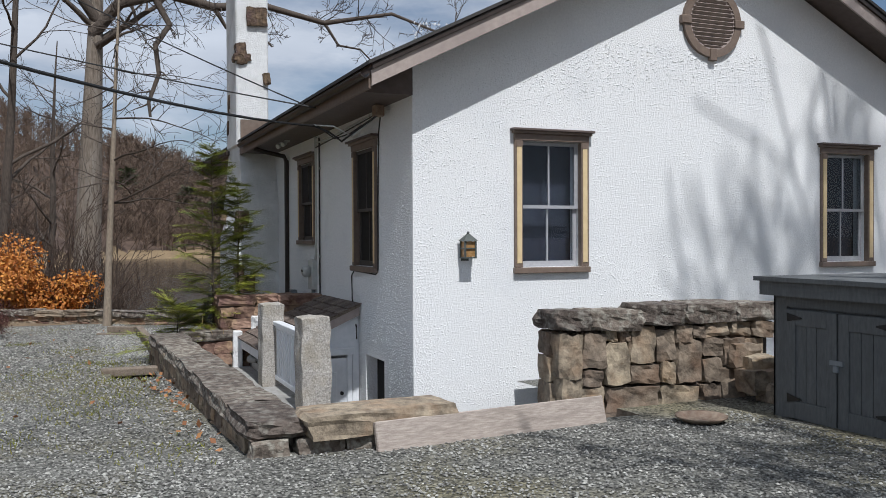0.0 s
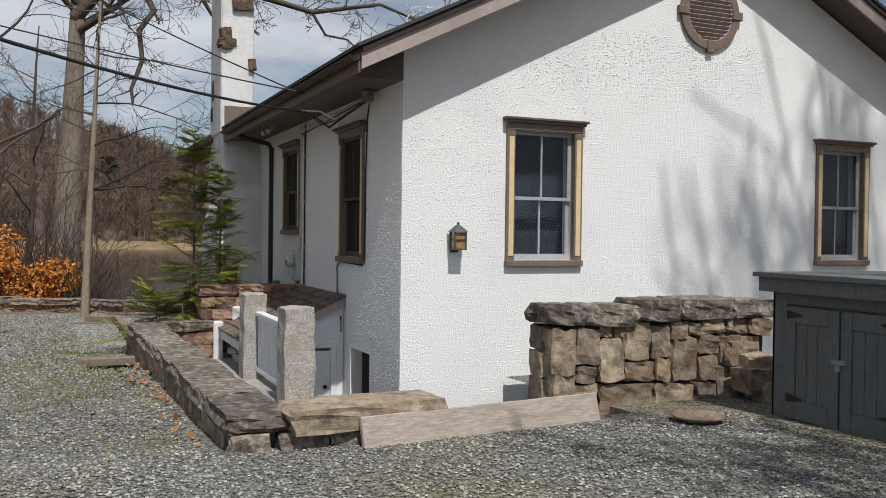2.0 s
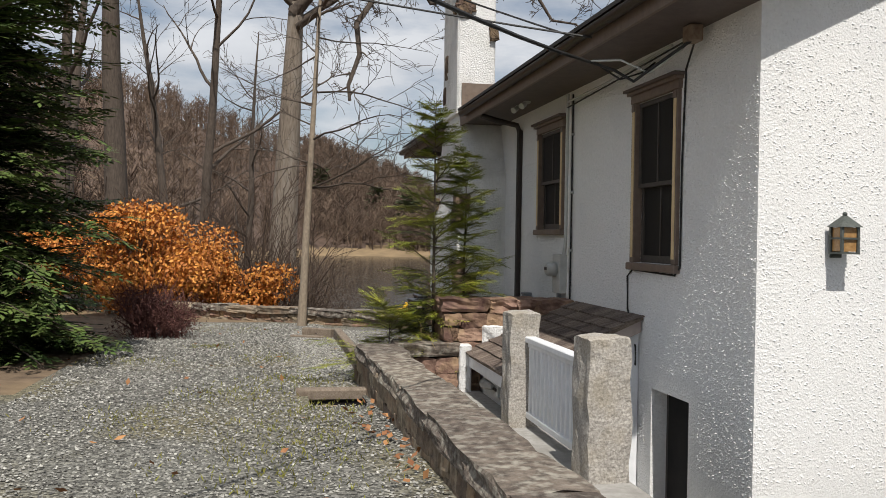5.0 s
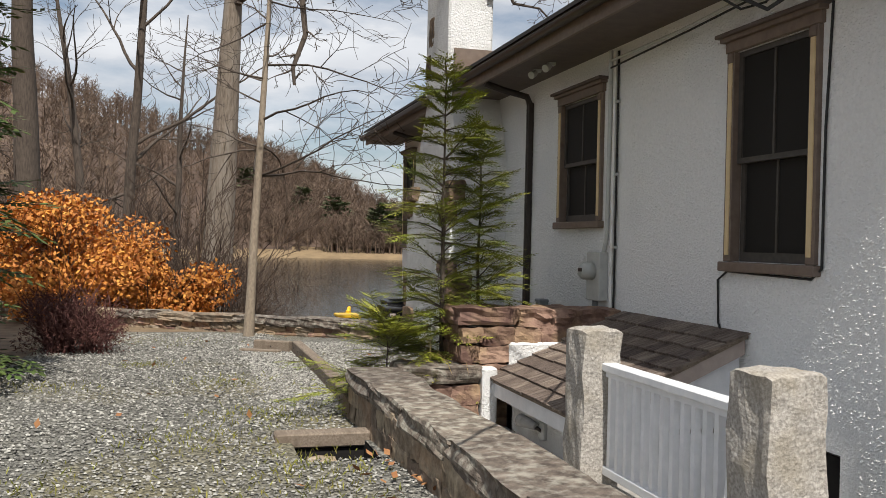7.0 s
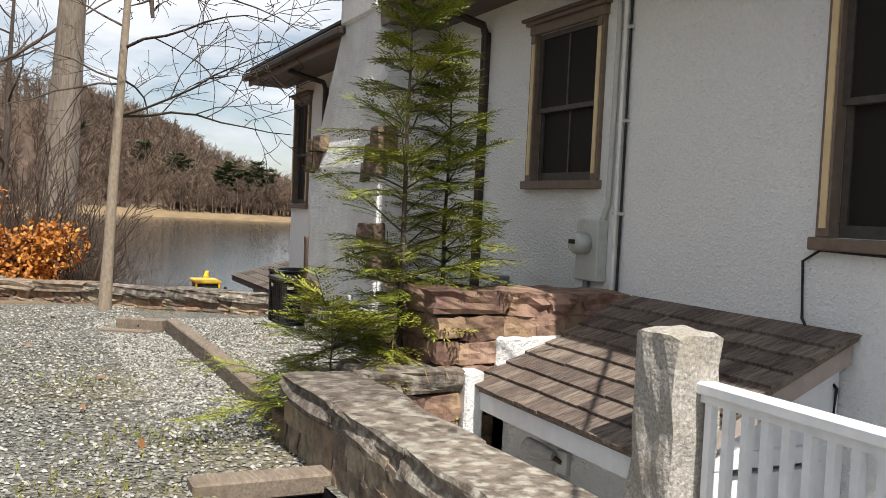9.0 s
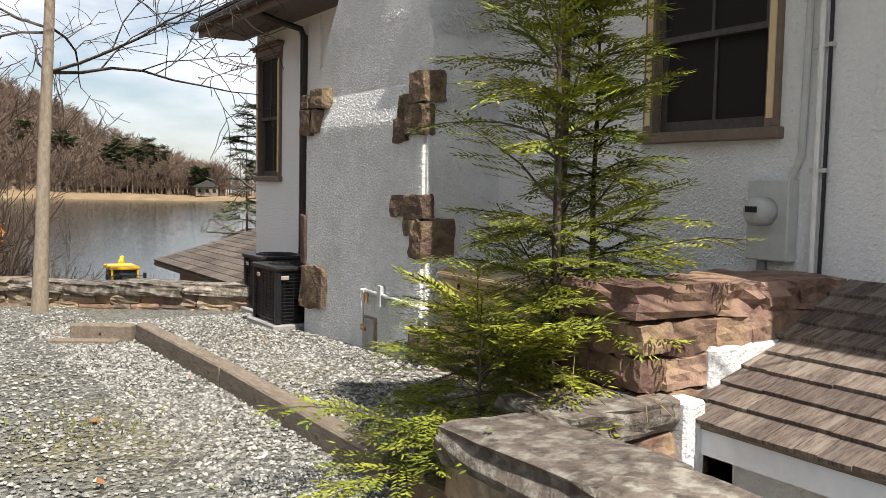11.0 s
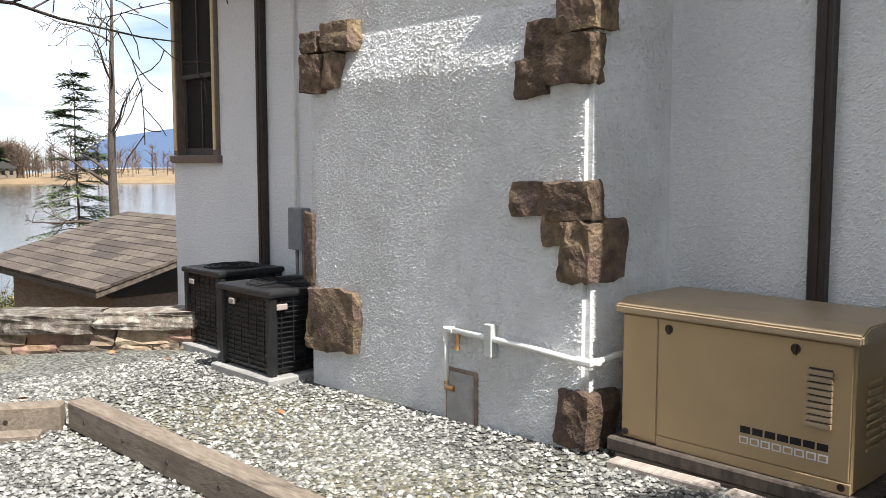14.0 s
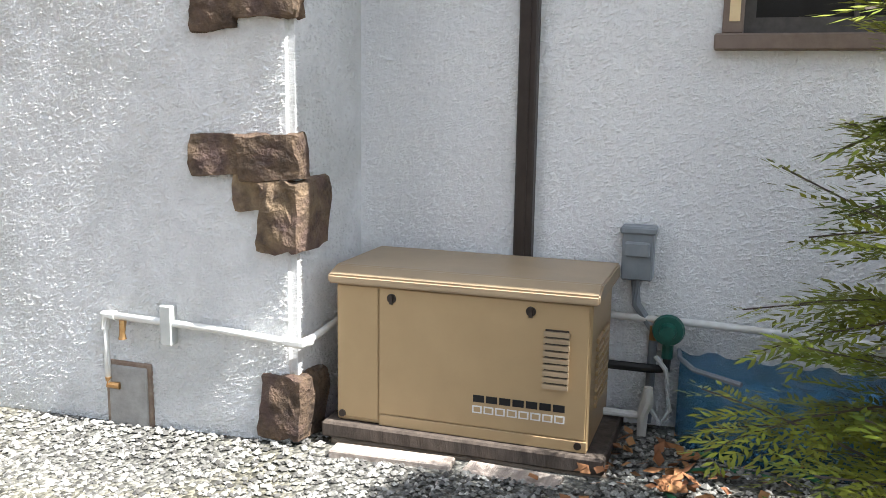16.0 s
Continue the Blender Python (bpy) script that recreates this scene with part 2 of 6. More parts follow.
def gravel_material():
    m = mat("gravel", (0.074, 0.072, 0.062), (0.22, 0.215, 0.19), 55, 0.95, 0, 60, stain=(0.165, 0.145, 0.08), sscale=0.6, samount=0.7)
    n, l = m.node_tree.nodes, m.node_tree.links
    p = n["Principled BSDF"]
    geo = n["Geometry"]
    vo = n.new("ShaderNodeTexVoronoi")
    vo.inputs["Scale"].default_value = 42.0
    l.new(geo.outputs["Position"], vo.inputs["Vector"])
    col = p.inputs["Base Color"].links[0].from_socket
    bw = n.new("ShaderNodeRGBToBW")
    l.new(vo.outputs["Color"], bw.inputs[0])
    mr = n.new("ShaderNodeMapRange")
    mr.inputs["From Min"].default_value, mr.inputs["From Max"].default_value = 0.1, 0.9
    mr.inputs["To Min"].default_value, mr.inputs["To Max"].default_value = 0.3, 1.75
    l.new(bw.outputs[0], mr.inputs["Value"])
    hs = n.new("ShaderNodeHueSaturation")
    l.new(mr.outputs[0], hs.inputs["Value"])
    l.new(col, hs.inputs["Color"])
    l.new(hs.outputs[0], p.inputs["Base Color"])
    bp = n.new("ShaderNodeBump")
    bp.inputs["Strength"].default_value, bp.inputs["Distance"].default_value = 1.0, 0.02
    bp.invert = True
    l.new(vo.outputs["Distance"], bp.inputs["Height"])
    l.new(bp.outputs[0], p.inputs["Normal"])
    return m


GRAVEL = gravel_material()
LEAFLITTER = mat("leaf litter", (0.085, 0.06, 0.04), (0.21, 0.15, 0.095), 3, 1.0, 0.6, 12, stain=(0.28, 0.20, 0.11), sscale=0.3)


# ---- mesh helpers ----
def part(name, bm, material, parent=None, label="", smooth=False):
    """Links a bmesh in world coordinates as one mesh object, under a thing or a part."""
    me = bpy.data.meshes.new(name)
    bm.to_mesh(me)
    bm.free()
    return link(name, me, material, parent, label, smooth)


def link(name, me, material, parent=None, label="", smooth=False):
    if material and not me.materials:
        me.materials.append(material)
    if smooth:
        me.shade_smooth()
    ob = new(name, me)
    if parent is not None:
        ob.parent = parent
        ob.matrix_parent_inverse = (parent.matrix_parent_inverse @ parent.matrix_basis).inverted() if parent.parent is None else Matrix()
    if label:
        ob["label"] = label
    return ob


def soup(name, verts, faces, material, parent=None, label="", smooth=False):
    me = bpy.data.meshes.new(name)
    me.from_pydata([tuple(v) for v in verts], [], [tuple(f) for f in faces])
    return link(name, me, material, parent, label, smooth)


def thing(name, x, y, z, label, category, group="", kind=""):
    e = new(name)
    e.matrix_basis = pose(x, y, z)
    return tagged(e, label, category, group, kind)


def box(lo, hi, bevel=0.0, bm=None, m=None, seg=1):
    bm = bm or bmesh.new()
    lo, hi = Vector(lo), Vector(hi)
    made = bmesh.ops.create_cube(bm, size=1.0)["verts"]
    for v in made:
        v.co = Vector([(lo[i] + hi[i]) / 2 + v.co[i] * (hi[i] - lo[i]) for i in range(3)])
    if bevel:
        edges = list({e for v in made for e in v.link_edges})
        res = bmesh.ops.bevel(bm, geom=edges, offset=bevel, segments=seg, affect="EDGES", profile=0.6)
        made = list({v for f in res["faces"] for v in f.verts} | {v for v in made if v.is_valid})
    if m is not None:
        bmesh.ops.transform(bm, matrix=m, verts=made)
    return bm


def tube(points, radii, sides=8, bm=None):
    """A round bar along a line of points."""
    bm = bm or bmesh.new()
    if not hasattr(radii, "__len__"):
        radii = [radii] * len(points)
    pts = [Vector(p) for p in points]
    rings = []
    up = Vector((0.31, 0.17, 0.93))
    for i, p in enumerate(pts):
        d = (pts[min(i + 1, len(pts) - 1)] - pts[max(i - 1, 0)]).normalized()
        u = d.cross(up)
        if u.length < 0.15:
            u = d.cross(Vector((1, 0, 0)))
        u.normalize()
        w = d.cross(u)
        rings.append([bm.verts.new(p + radii[i] * (math.cos(2 * math.pi * k / sides) * u + math.sin(2 * math.pi * k / sides) * w)) for k in range(sides)])
    for a, b in zip(rings, rings[1:]):
        for k in range(sides):
            bm.faces.new((a[k], a[(k + 1) % sides], b[(k + 1) % sides], b[k]))
    bm.faces.new(rings[0][::-1])
    bm.faces.new(rings[-1])
    bmesh.ops.recalc_face_normals(bm, faces=bm.faces[:])
    return bm


def prism(poly, axis, a, b, bm=None):
    """A polygon of (u, v) drawn out along an axis from a to b."""
    bm = bm or bmesh.new()

    def at(u, v, w):
        return {"x": (w, u, v), "y": (u, w, v), "z": (u, v, w)}[axis]
    lo = [bm.verts.new(at(u, v, a)) for u, v in poly]
    hi = [bm.verts.new(at(u, v, b)) for u, v in poly]
    bm.faces.new(lo)
    bm.faces.new(hi[::-1])
    for i in range(len(poly)):
        j = (i + 1) % len(poly)
        bm.faces.new((lo[i], hi[i], hi[j], lo[j]))
    bmesh.ops.recalc_face_normals(bm, faces=bm.faces[:])
    return bm


def rock_mesh(seed, cuts=2, rough=0.10):
    """A unit stone: a rounded, uneven block."""
    bm = bmesh.new()
    bmesh.ops.create_cube(bm, size=1.0)
    bmesh.ops.subdivide_edges(bm, edges=bm.edges[:], cuts=cuts, use_grid_fill=True)
    for v in bm.verts:
        c = v.co.copy()
        k = sum(1 for q in c if abs(q) > 0.49)
        c *= (1.0, 1.0, 0.975, 0.945)[k]
        c += noise.noise_vector(c * 2.1 + Vector((seed * 7.3, seed * 3.1, seed))) * rough * 0.8
        c += noise.noise_vector(c * 6.3 + Vector((seed * 2.7, seed, seed * 5.9))) * rough * 0.42
        v.co = c
    me = bpy.data.meshes.new("stone")
    bm.to_mesh(me)
    bm.free()
    return me


def rock_set(material, count=7, cuts=2, rough=0.10, seed=0):
    out = []
    for i in range(count):
        me = rock_mesh(seed + i, cuts, rough)
        me.materials.append(material)
        out.append(me)
    return out


def stone(mesh, parent, centre, size, turn=(0, 0, 0), name="stone", label=""):
    ob = new(name, mesh)
    ob.parent = parent
    ob.matrix_parent_inverse = (parent.matrix_parent_inverse @ parent.matrix_basis).inverted() if parent.parent is None else Matrix()
    ob.matrix_basis = pose(*centre, *turn) @ Matrix.Diagonal((*size, 1))
    if label:
        ob["label"] = label
    return ob


rng = random.Random(5)
SET_STONE, SET_RED, SET_CAP, SET_QUOIN = rock_set(STONE, rough=0.13, cuts=3, count=9), rock_set(STONE_RED, seed=20, cuts=3, rough=0.13), rock_set(STONE_CAP, rough=0.10, seed=40, cuts=5), rock_set(QUOIN, seed=60, cuts=6, rough=0.10)


# ---- ground ----
PROFILE = [(-90, 74), (-40, 74), (-20, 72), (-8, 66), (0, 50), (7, 36), (12, 24), (15, 15), (18, 7), (30, 5), (60, 6), (90, 20)]


def ground_z(x, y):
    """The yard slopes gently down the walk, then drops over a bank to the lake shore."""
    z = -0.0245 * min(max(y, -12), 26)
    edge = 24.3 - 0.85 * x if x < 3 else 21.75
    back = y - max(edge, 19)
    if x > 13:
        back = min(back, (y - 24))
    if back > 0.6:
        flat = min(1.0, max(0.0, (-x - 2) / 10))
        z -= min((back - 0.6) * 0.55, 3.6) * (1 - 0.8 * flat)
        if back > 14:
            z -= min((back - 14) * 0.1, 4) * (1 - 0.9 * flat)
    return z


def fan(a, b, n):
    return [a + (b - a) * i / n for i in range(n + 1)]


gx = sorted(set([-900, -400, -200, -100, -60, -40] + fan(-30, -4, 16) + fan(-4, 0.42, 12) + [0.42, 0.98, 1.5, 2.0, 2.75, 3.4, 4.9, 5.4, 6, 7, 8, 10, 12.4] + fan(14, 40, 10) + [60, 100, 200, 400, 900]))
gy = sorted(set([-900, -300, -100, -50, -25] + fan(-12, 7.0, 14) + fan(7.0, 12.05, 6) + [12.75, 13.2, 13.62] + fan(14.2, 27, 22) + fan(27, 60, 26) + [70, 90, 120, 200, 400, 900]))
gv, gf, gid = [], [], {}
HOLES = [(1.5, 4.9, 7.0, 13.62), (0.42, 0.98, 12.05, 12.75), (4.9, 12.4, 9.9, 21.6)]
for i, x in enumerate(gx):
    for j, y in enumerate(gy):
        gid[i, j] = len(gv)
        gv.append((x, y, ground_z(x, y) + 0.015 * noise.noise(Vector((x * 0.8, y * 0.8, 0)))))
for i in range(len(gx) - 1):
    for j in range(len(gy) - 1):
        mx_, my_ = (gx[i] + gx[i + 1]) / 2, (gy[j] + gy[j + 1]) / 2
        if any(a < mx_ < b and c < my_ < d for a, b, c, d in HOLES):
            continue
        gf.append((gid[i, j], gid[i + 1, j], gid[i + 1, j + 1], gid[i, j + 1]))
ground = soup("ground", gv, gf, GRAVEL)
ground.data.materials.append(LEAFLITTER)
for f in ground.data.polygons:
    c = f.center
    if c.y > 25.2 - 0.85 * c.x or c.y > 23.5 or c.x < -2.6 - 0.12 * max(0, 14 - c.y) and c.y > 10 or c.x < -7 or c.x > 14 or c.y < -14:
        f.material_index = 1
ground.data.shade_smooth()
tagged(ground, "grey crushed gravel yard sloping down to leaf-littered banks", "ground", kind="structure")

# lake and the wooded hills round it
wv = bmesh.new()
for a, b, c, d in [(-25, 700, 42, 700)]:
    wv.faces.new([wv.verts.new(p) for p in ((a, c, -4.6), (b, c, -4.6), (b, d, -4.6), (a, d, -4.6))])
tagged(part("water", wv, WATER), "calm brown lake reflecting a cloudy sky", "lake", kind="structure")


def hill_height(deg):
    for (a, h0), (b, h1) in zip(PROFILE, PROFILE[1:]):
        if a <= deg <= b:
            return h0 + (h1 - h0) * (deg - a) / (b - a)
    return 20


def hill_z(deg, r):
    """Shore at 285 m east of north, nearer to the west; then the slope, then a flat top."""
    near = 285 if deg > 3 else max(95, 285 - (3 - deg) * 19)
    k = min(1, max(0, (r - near) / (400 - near)))
    return -5.6 + 0.30 * min(9, max(0, r - near + 4)) + max(0, hill_height(deg) - 9) * (k * k * (3 - 2 * k)) + k * 4 * noise.noise(Vector((deg * 0.12, r * 0.02, 3)))


hv, hf = [], []
degs, rads = fan(-95, 95, 190), fan(90, 270, 24) + fan(275, 430, 22)
for a in degs:
    for r in rads:
        hv.append((r * math.sin(radians(a)), 8 + r * math.cos(radians(a)), hill_z(a, r)))
k = len(rads)
for i in range(len(degs) - 1):
    for j in range(k - 1):
        hf.append((i * k + j, (i + 1) * k + j, (i + 1) * k + j + 1, i * k + j + 1))
hill = soup("backdrop", hv, hf, HILLWOOD, smooth=True)
hill.data.materials.append(BARE_SHORE)
for f in hill.data.polygons:
    if f.center.z < -1.6:
        f.material_index = 1
tagged(hill, "wooded brown hills and dry shore across the lake", "hill", kind="structure")


# ---- house shell ----
HX0, HX1, HY0, HY1, RIDGE, SLOPE = 3.6, 12.15, 9.6, 22.85, 7.88, 0.497
EAVE_X, EAVE_Z, RAKE_Y = 2.95, 3.17, 9.1


def roof_under(x):
    return EAVE_Z + SLOPE * (RIDGE - EAVE_X - abs(x - RIDGE))


def wall_mesh(u0, u1, z0, z1, holes, put, thick):
    """A wall u0..u1 by z0..z1 with openings cut through; put(u, w, z) sets it in the world, w going inwards."""
    us = sorted({u0, u1} | {h[0] for h in holes} | {h[1] for h in holes})
    zs = sorted({z0, z1} | {h[2] for h in holes} | {h[3] for h in holes})
    bm = bmesh.new()
    ids = {}

    def v(i, j, w):
        if (i, j, w) not in ids:
            ids[i, j, w] = bm.verts.new(put(us[i], w * thick, zs[j]))
        return ids[i, j, w]

    def solid(i, j):
        if not (0 <= i < len(us) - 1 and 0 <= j < len(zs) - 1):
            return False
        u, z = (us[i] + us[i + 1]) / 2, (zs[j] + zs[j + 1]) / 2
        return not any(h[0] < u < h[1] and h[2] < z < h[3] for h in holes)
    for i in range(len(us) - 1):
        for j in range(len(zs) - 1):
            if not solid(i, j):
                continue
            for w in (0, 1):
                bm.faces.new([v(i, j, w), v(i + 1, j, w), v(i + 1, j + 1, w), v(i, j + 1, w)])
            for (di, dj, a, b) in ((-1, 0, (i, j), (i, j + 1)), (1, 0, (i + 1, j), (i + 1, j + 1)), (0, -1, (i, j), (i + 1, j)), (0, 1, (i, j + 1), (i + 1, j + 1))):
                if not solid(i + di, j + dj):
                    bm.faces.new([v(*a, 0), v(*b, 0), v(*b, 1), v(*a, 1)])
    bmesh.ops.recalc_face_normals(bm, faces=bm.faces[:])
    return bm


G_WIN = [(5.01, 5.84, 1.14, 2.68), (9.88, 10.68, 1.14, 2.68)]
S_WIN = [(10.985, 11.845, 1.125, 2.70), (14.17, 15.10, 1.475, 2.76), (21.98, 22.70, 1.18, 2.82)]
CELLAR = (10.65, 11.42, -1.3, -0.06)
wall_s = part("wall_south", wall_mesh(HX0 + 0.25, HX1, -2.2, 3.3, G_WIN, lambda u, w, z: (u, HY0 + w, z), 0.25), STUCCO)
tagged(wall_s, "white rough-cast stucco gable wall of the house", "wall", kind="structure")
gab = prism([(HX0, 3.3), (HX1, 3.3), (HX1, roof_under(HX1)), (RIDGE, roof_under(RIDGE)), (HX0, roof_under(HX0))], "y", HY0 + 0.002, HY0 + 0.25)
tagged(part("wall_gable", gab, STUCCO), "white stucco gable under the roof", "wall", kind="structure")
gab = prism([(HX0, 3.3), (HX1, 3.3), (HX1, roof_under(HX1)), (RIDGE, roof_under(RIDGE)), (HX0, roof_under(HX0))], "y", HY1 - 0.25, HY1)
tagged(part("wall_gable_north", gab, STUCCO), "white stucco gable under the roof", "wall", kind="structure")
wall_w = part("wall_west", wall_mesh(HY0, HY1, -4.5, 3.3, S_WIN + [CELLAR], lambda u, w, z: (HX0 + w, u, z), 0.25), STUCCO_SIDE)
tagged(wall_w, "white rough-cast stucco side wall in shade", "wall", kind="structure")
tagged(part("wall_north", box((HX0 + 0.25, HY1 - 0.25, -4.5), (HX1, HY1, 3.3)), STUCCO), "white stucco end wall", "wall", kind="structure")
tagged(part("wall_east", box((HX1, HY0, -2.2), (HX1 + 0.25, HY1, 3.3)), STUCCO), "white stucco far side wall", "wall", kind="structure")
# unseen room surfaces, added to close the house and coloured dark
tagged(part("floor", box((HX0 + 0.25, HY0 + 0.25, 0.0), (HX1, HY1 - 0.25, 0.2)), INSIDE), "floor inside the house, coloured dim", "floor", kind="structure")
tagged(part("ceiling", box((HX0 + 0.26, HY0 + 0.26, 3.0), (HX1, HY1 - 0.26, 3.1)), INSIDE), "plaster ceiling inside the house, coloured dim", "ceiling", kind="structure")
tagged(part("wall_inner", box((6.6, HY0 + 0.26, 0.2), (6.75, HY1 - 0.26, 3.0)), INSIDE), "plaster partition added inside the house, coloured dim", "wall", kind="structure")

# roof: deck, rake boards, eave boards, soffit and gutter
roof = thing("roof", RIDGE, 16, roof_under(RIDGE), "low-pitched dark asphalt roof with brown painted eaves", "roof", kind="structure")
END_Y = 23.45
t_ = 0.14
for s_ in (-1, 1):
    xe = RIDGE + s_ * (RIDGE - EAVE_X)
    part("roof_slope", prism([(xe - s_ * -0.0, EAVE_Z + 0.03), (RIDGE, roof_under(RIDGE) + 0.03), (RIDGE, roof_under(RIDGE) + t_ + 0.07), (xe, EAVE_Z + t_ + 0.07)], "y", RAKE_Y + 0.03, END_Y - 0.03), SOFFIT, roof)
    part("roofing", prism([(xe + s_ * 0.05, EAVE_Z + t_ + 0.05), (RIDGE, roof_under(RIDGE) + t_ + 0.075), (RIDGE, roof_under(RIDGE) + t_ + 0.115), (xe + s_ * 0.05, EAVE_Z + t_ + 0.09)], "y", RAKE_Y - 0.05, END_Y + 0.05), ROOFING, roof, "dark asphalt shingles")
    for y_ in (RAKE_Y, END_Y - 0.03):
        part("rake_board", prism([(xe, EAVE_Z - 0.03), (RIDGE, roof_under(RIDGE) - 0.03), (RIDGE, roof_under(RIDGE) + t_ - 0.0), (xe, EAVE_Z + t_ - 0.0)], "y", y_, y_ + 0.028), FASCIA, roof, "taupe painted rake board")
        part("drip_board", prism([(xe, EAVE_Z + t_ + 0.004), (RIDGE, roof_under(RIDGE) + t_ + 0.004), (RIDGE, roof_under(RIDGE) + t_ + 0.07), (xe, EAVE_Z + t_ + 0.045)], "y", y_ - 0.03, y_ + 0.025), BRONZE, roof)
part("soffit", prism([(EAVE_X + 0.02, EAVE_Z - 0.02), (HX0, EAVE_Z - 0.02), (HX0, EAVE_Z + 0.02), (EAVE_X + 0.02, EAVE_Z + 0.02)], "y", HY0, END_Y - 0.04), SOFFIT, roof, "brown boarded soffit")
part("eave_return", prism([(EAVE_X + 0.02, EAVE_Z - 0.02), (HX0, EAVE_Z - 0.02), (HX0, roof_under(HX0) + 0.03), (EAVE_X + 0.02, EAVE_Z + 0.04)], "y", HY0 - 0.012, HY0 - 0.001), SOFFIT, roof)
part("fascia_board", box((EAVE_X - 0.02, RAKE_Y + 0.05, EAVE_Z - 0.05), (EAVE_X + 0.015, END_Y - 0.05, EAVE_Z + 0.14)), TAUPE, roof)
gut = [(EAVE_X - 0.025 - 0.055 + 0.055 * math.cos(a), EAVE_Z + 0.10 + 0.055 * math.sin(a)) for a in fan(math.pi, 2 * math.pi, 8)]
gutter = prism(gut + [(x * 0 + gx_, z_ + 0.006) for gx_, z_ in [(q[0] * 0.9 + 0.1 * (EAVE_X - 0.08), q[1]) for q in gut[::-1]]], "y", RAKE_Y - 0.02, 16.9)
part("gutter", gutter, BRONZE, roof, "dark half-round gutter")
part("gutter", box((EAVE_X - 0.13, 18.4, EAVE_Z + 0.03), (EAVE_X - 0.025, END_Y, EAVE_Z + 0.13), 0.02), BRONZE, roof, "dark gutter")
for a, b in ((2.62, 3.3), ):
    part("ridge_chimney", box((RIDGE - 0.3, 20.0, 5.2), (RIDGE + 0.3, 20.6, 6.3), 0.02), MORTAR, roof)


def window(name, w, h, place, sash, label, crown=0.06):
    """A double-hung window with moulded casing, set in an opening w by h; local x along the wall, -y outwards, z up from the sill."""
    e = new(name)
    e.matrix_basis = place
    tagged(e, label, "window", "double-hung windows", "structure")

    def bit(nm, lo, hi, material, parent=e, bevel=0.0, lab=""):
        bm = box(lo, hi, bevel)
        me = bpy.data.meshes.new(nm)
        bm.to_mesh(me)
        bm.free()
        me.materials.append(material)
        ob = new(nm, me)
        ob.parent = parent
        if lab:
            ob["label"] = lab
        return ob
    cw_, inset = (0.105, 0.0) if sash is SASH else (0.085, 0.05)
    for s in (-1, 1):
        lo, hi = sorted((s * (w / 2 - 0.005), s * (w / 2 + cw_)))
        casing = bit("casing", (lo, -0.035, -0.0), (hi, 0.05, h + 0.0), TAUPE, bevel=0.004)
        lo, hi = sorted((s * (w / 2 + 0.012 + 0.1 * (cw_ - 0.085)), s * (w / 2 + cw_ - 0.028)))
        bit("panel_strip", (lo, -0.043, 0.05), (hi, -0.03, h - 0.08), CREAM, casing, lab="cream painted strip")
        bit("corner_block", (lo - 0.012, -0.046, h - 0.075), (hi + 0.012, -0.03, h - 0.01), TAUPE, casing)
    bit("head_casing", (-w / 2 - 0.105, -0.04, h + 0.002), (w / 2 + 0.105, 0.05, h + 0.085), TAUPE, bevel=0.004)
    bit("crown_moulding", (-w / 2 - 0.13, -0.075, h + 0.085), (w / 2 + 0.13, 0.02, h + 0.115), TAUPE)
    bit("crown_cap", (-w / 2 - 0.155, -0.11, h + 0.115), (w / 2 + 0.155, 0.02, h + 0.145), SOFFIT, bevel=0.006)
    bit("window_sill", (-w / 2 - 0.115, -0.065, -0.075), (w / 2 + 0.115, 0.08, -0.002), TAUPE, bevel=0.008)
    mid = h * 0.48
    for nm, z0, z1, y in (("upper_sash", mid - 0.02, h - 0.005, 0.06 - inset), ("lower_sash", 0.002, mid + 0.02, 0.10 - inset)):
        a = w / 2 - 0.004
        sash_ob = bit(nm, (-a, y, z0), (-a + 0.05, y + 0.035, z1), sash)
        bit("stile", (a - 0.05, y, z0), (a, y + 0.035, z1), sash, sash_ob)
        bit("rail", (-a + 0.05, y, z0), (a - 0.05, y + 0.035, z0 + (0.07 if nm == "lower_sash" else 0.04)), sash, sash_ob)
        bit("rail", (-a + 0.05, y, z1 - 0.04), (a - 0.05, y + 0.035, z1), sash, sash_ob)
        bit("muntin", (-0.011, y + 0.004, z0 + 0.04), (0.011, y + 0.03, z1 - 0.04), sash, sash_ob)
        for s in (-1, 1):
            lo, hi = sorted((s * 0.012, s * (a - 0.05)))
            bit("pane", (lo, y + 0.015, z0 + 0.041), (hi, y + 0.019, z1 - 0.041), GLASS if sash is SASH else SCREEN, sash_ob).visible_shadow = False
    # side windows get the void's near-black here, so their rooms look unlit
    bit("blind", (-w / 2 - 0.05, 0.30, 0.0), (w / 2 + 0.05, 0.32, h), BLIND if sash is SASH else DARK, lab="drawn dark blind behind the glass, near-black on the shaded wall")
    return e


for i, (a, b, c, d) in enumerate(G_WIN):
    window("window_%d" % (i + 1), b - a, d - c, pose((a + b) / 2, HY0, c), SASH, "double-hung sash window with cream and taupe trim on the sunlit wall")
# plain sash colour on the sunlit gable, darkened copy on the shaded side
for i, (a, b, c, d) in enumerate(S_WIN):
    window("window_%d" % (i + 3), b - a, d - c, pose(HX0, (a + b) / 2, c, 0, 0, -90), SASH_SHADED, "double-hung sash window with cream and taupe trim, sash coloured dark for the shaded wall")

cw = thing("window_6", HX0, 11.0, -1.3, "dark cellar window recessed in the stucco wall", "window", kind="structure")
part("window_frame", box((HX0 + 0.16, CELLAR[0], CELLAR[2]), (HX0 + 0.2, CELLAR[1], CELLAR[3])), SASH_SHADED, cw)
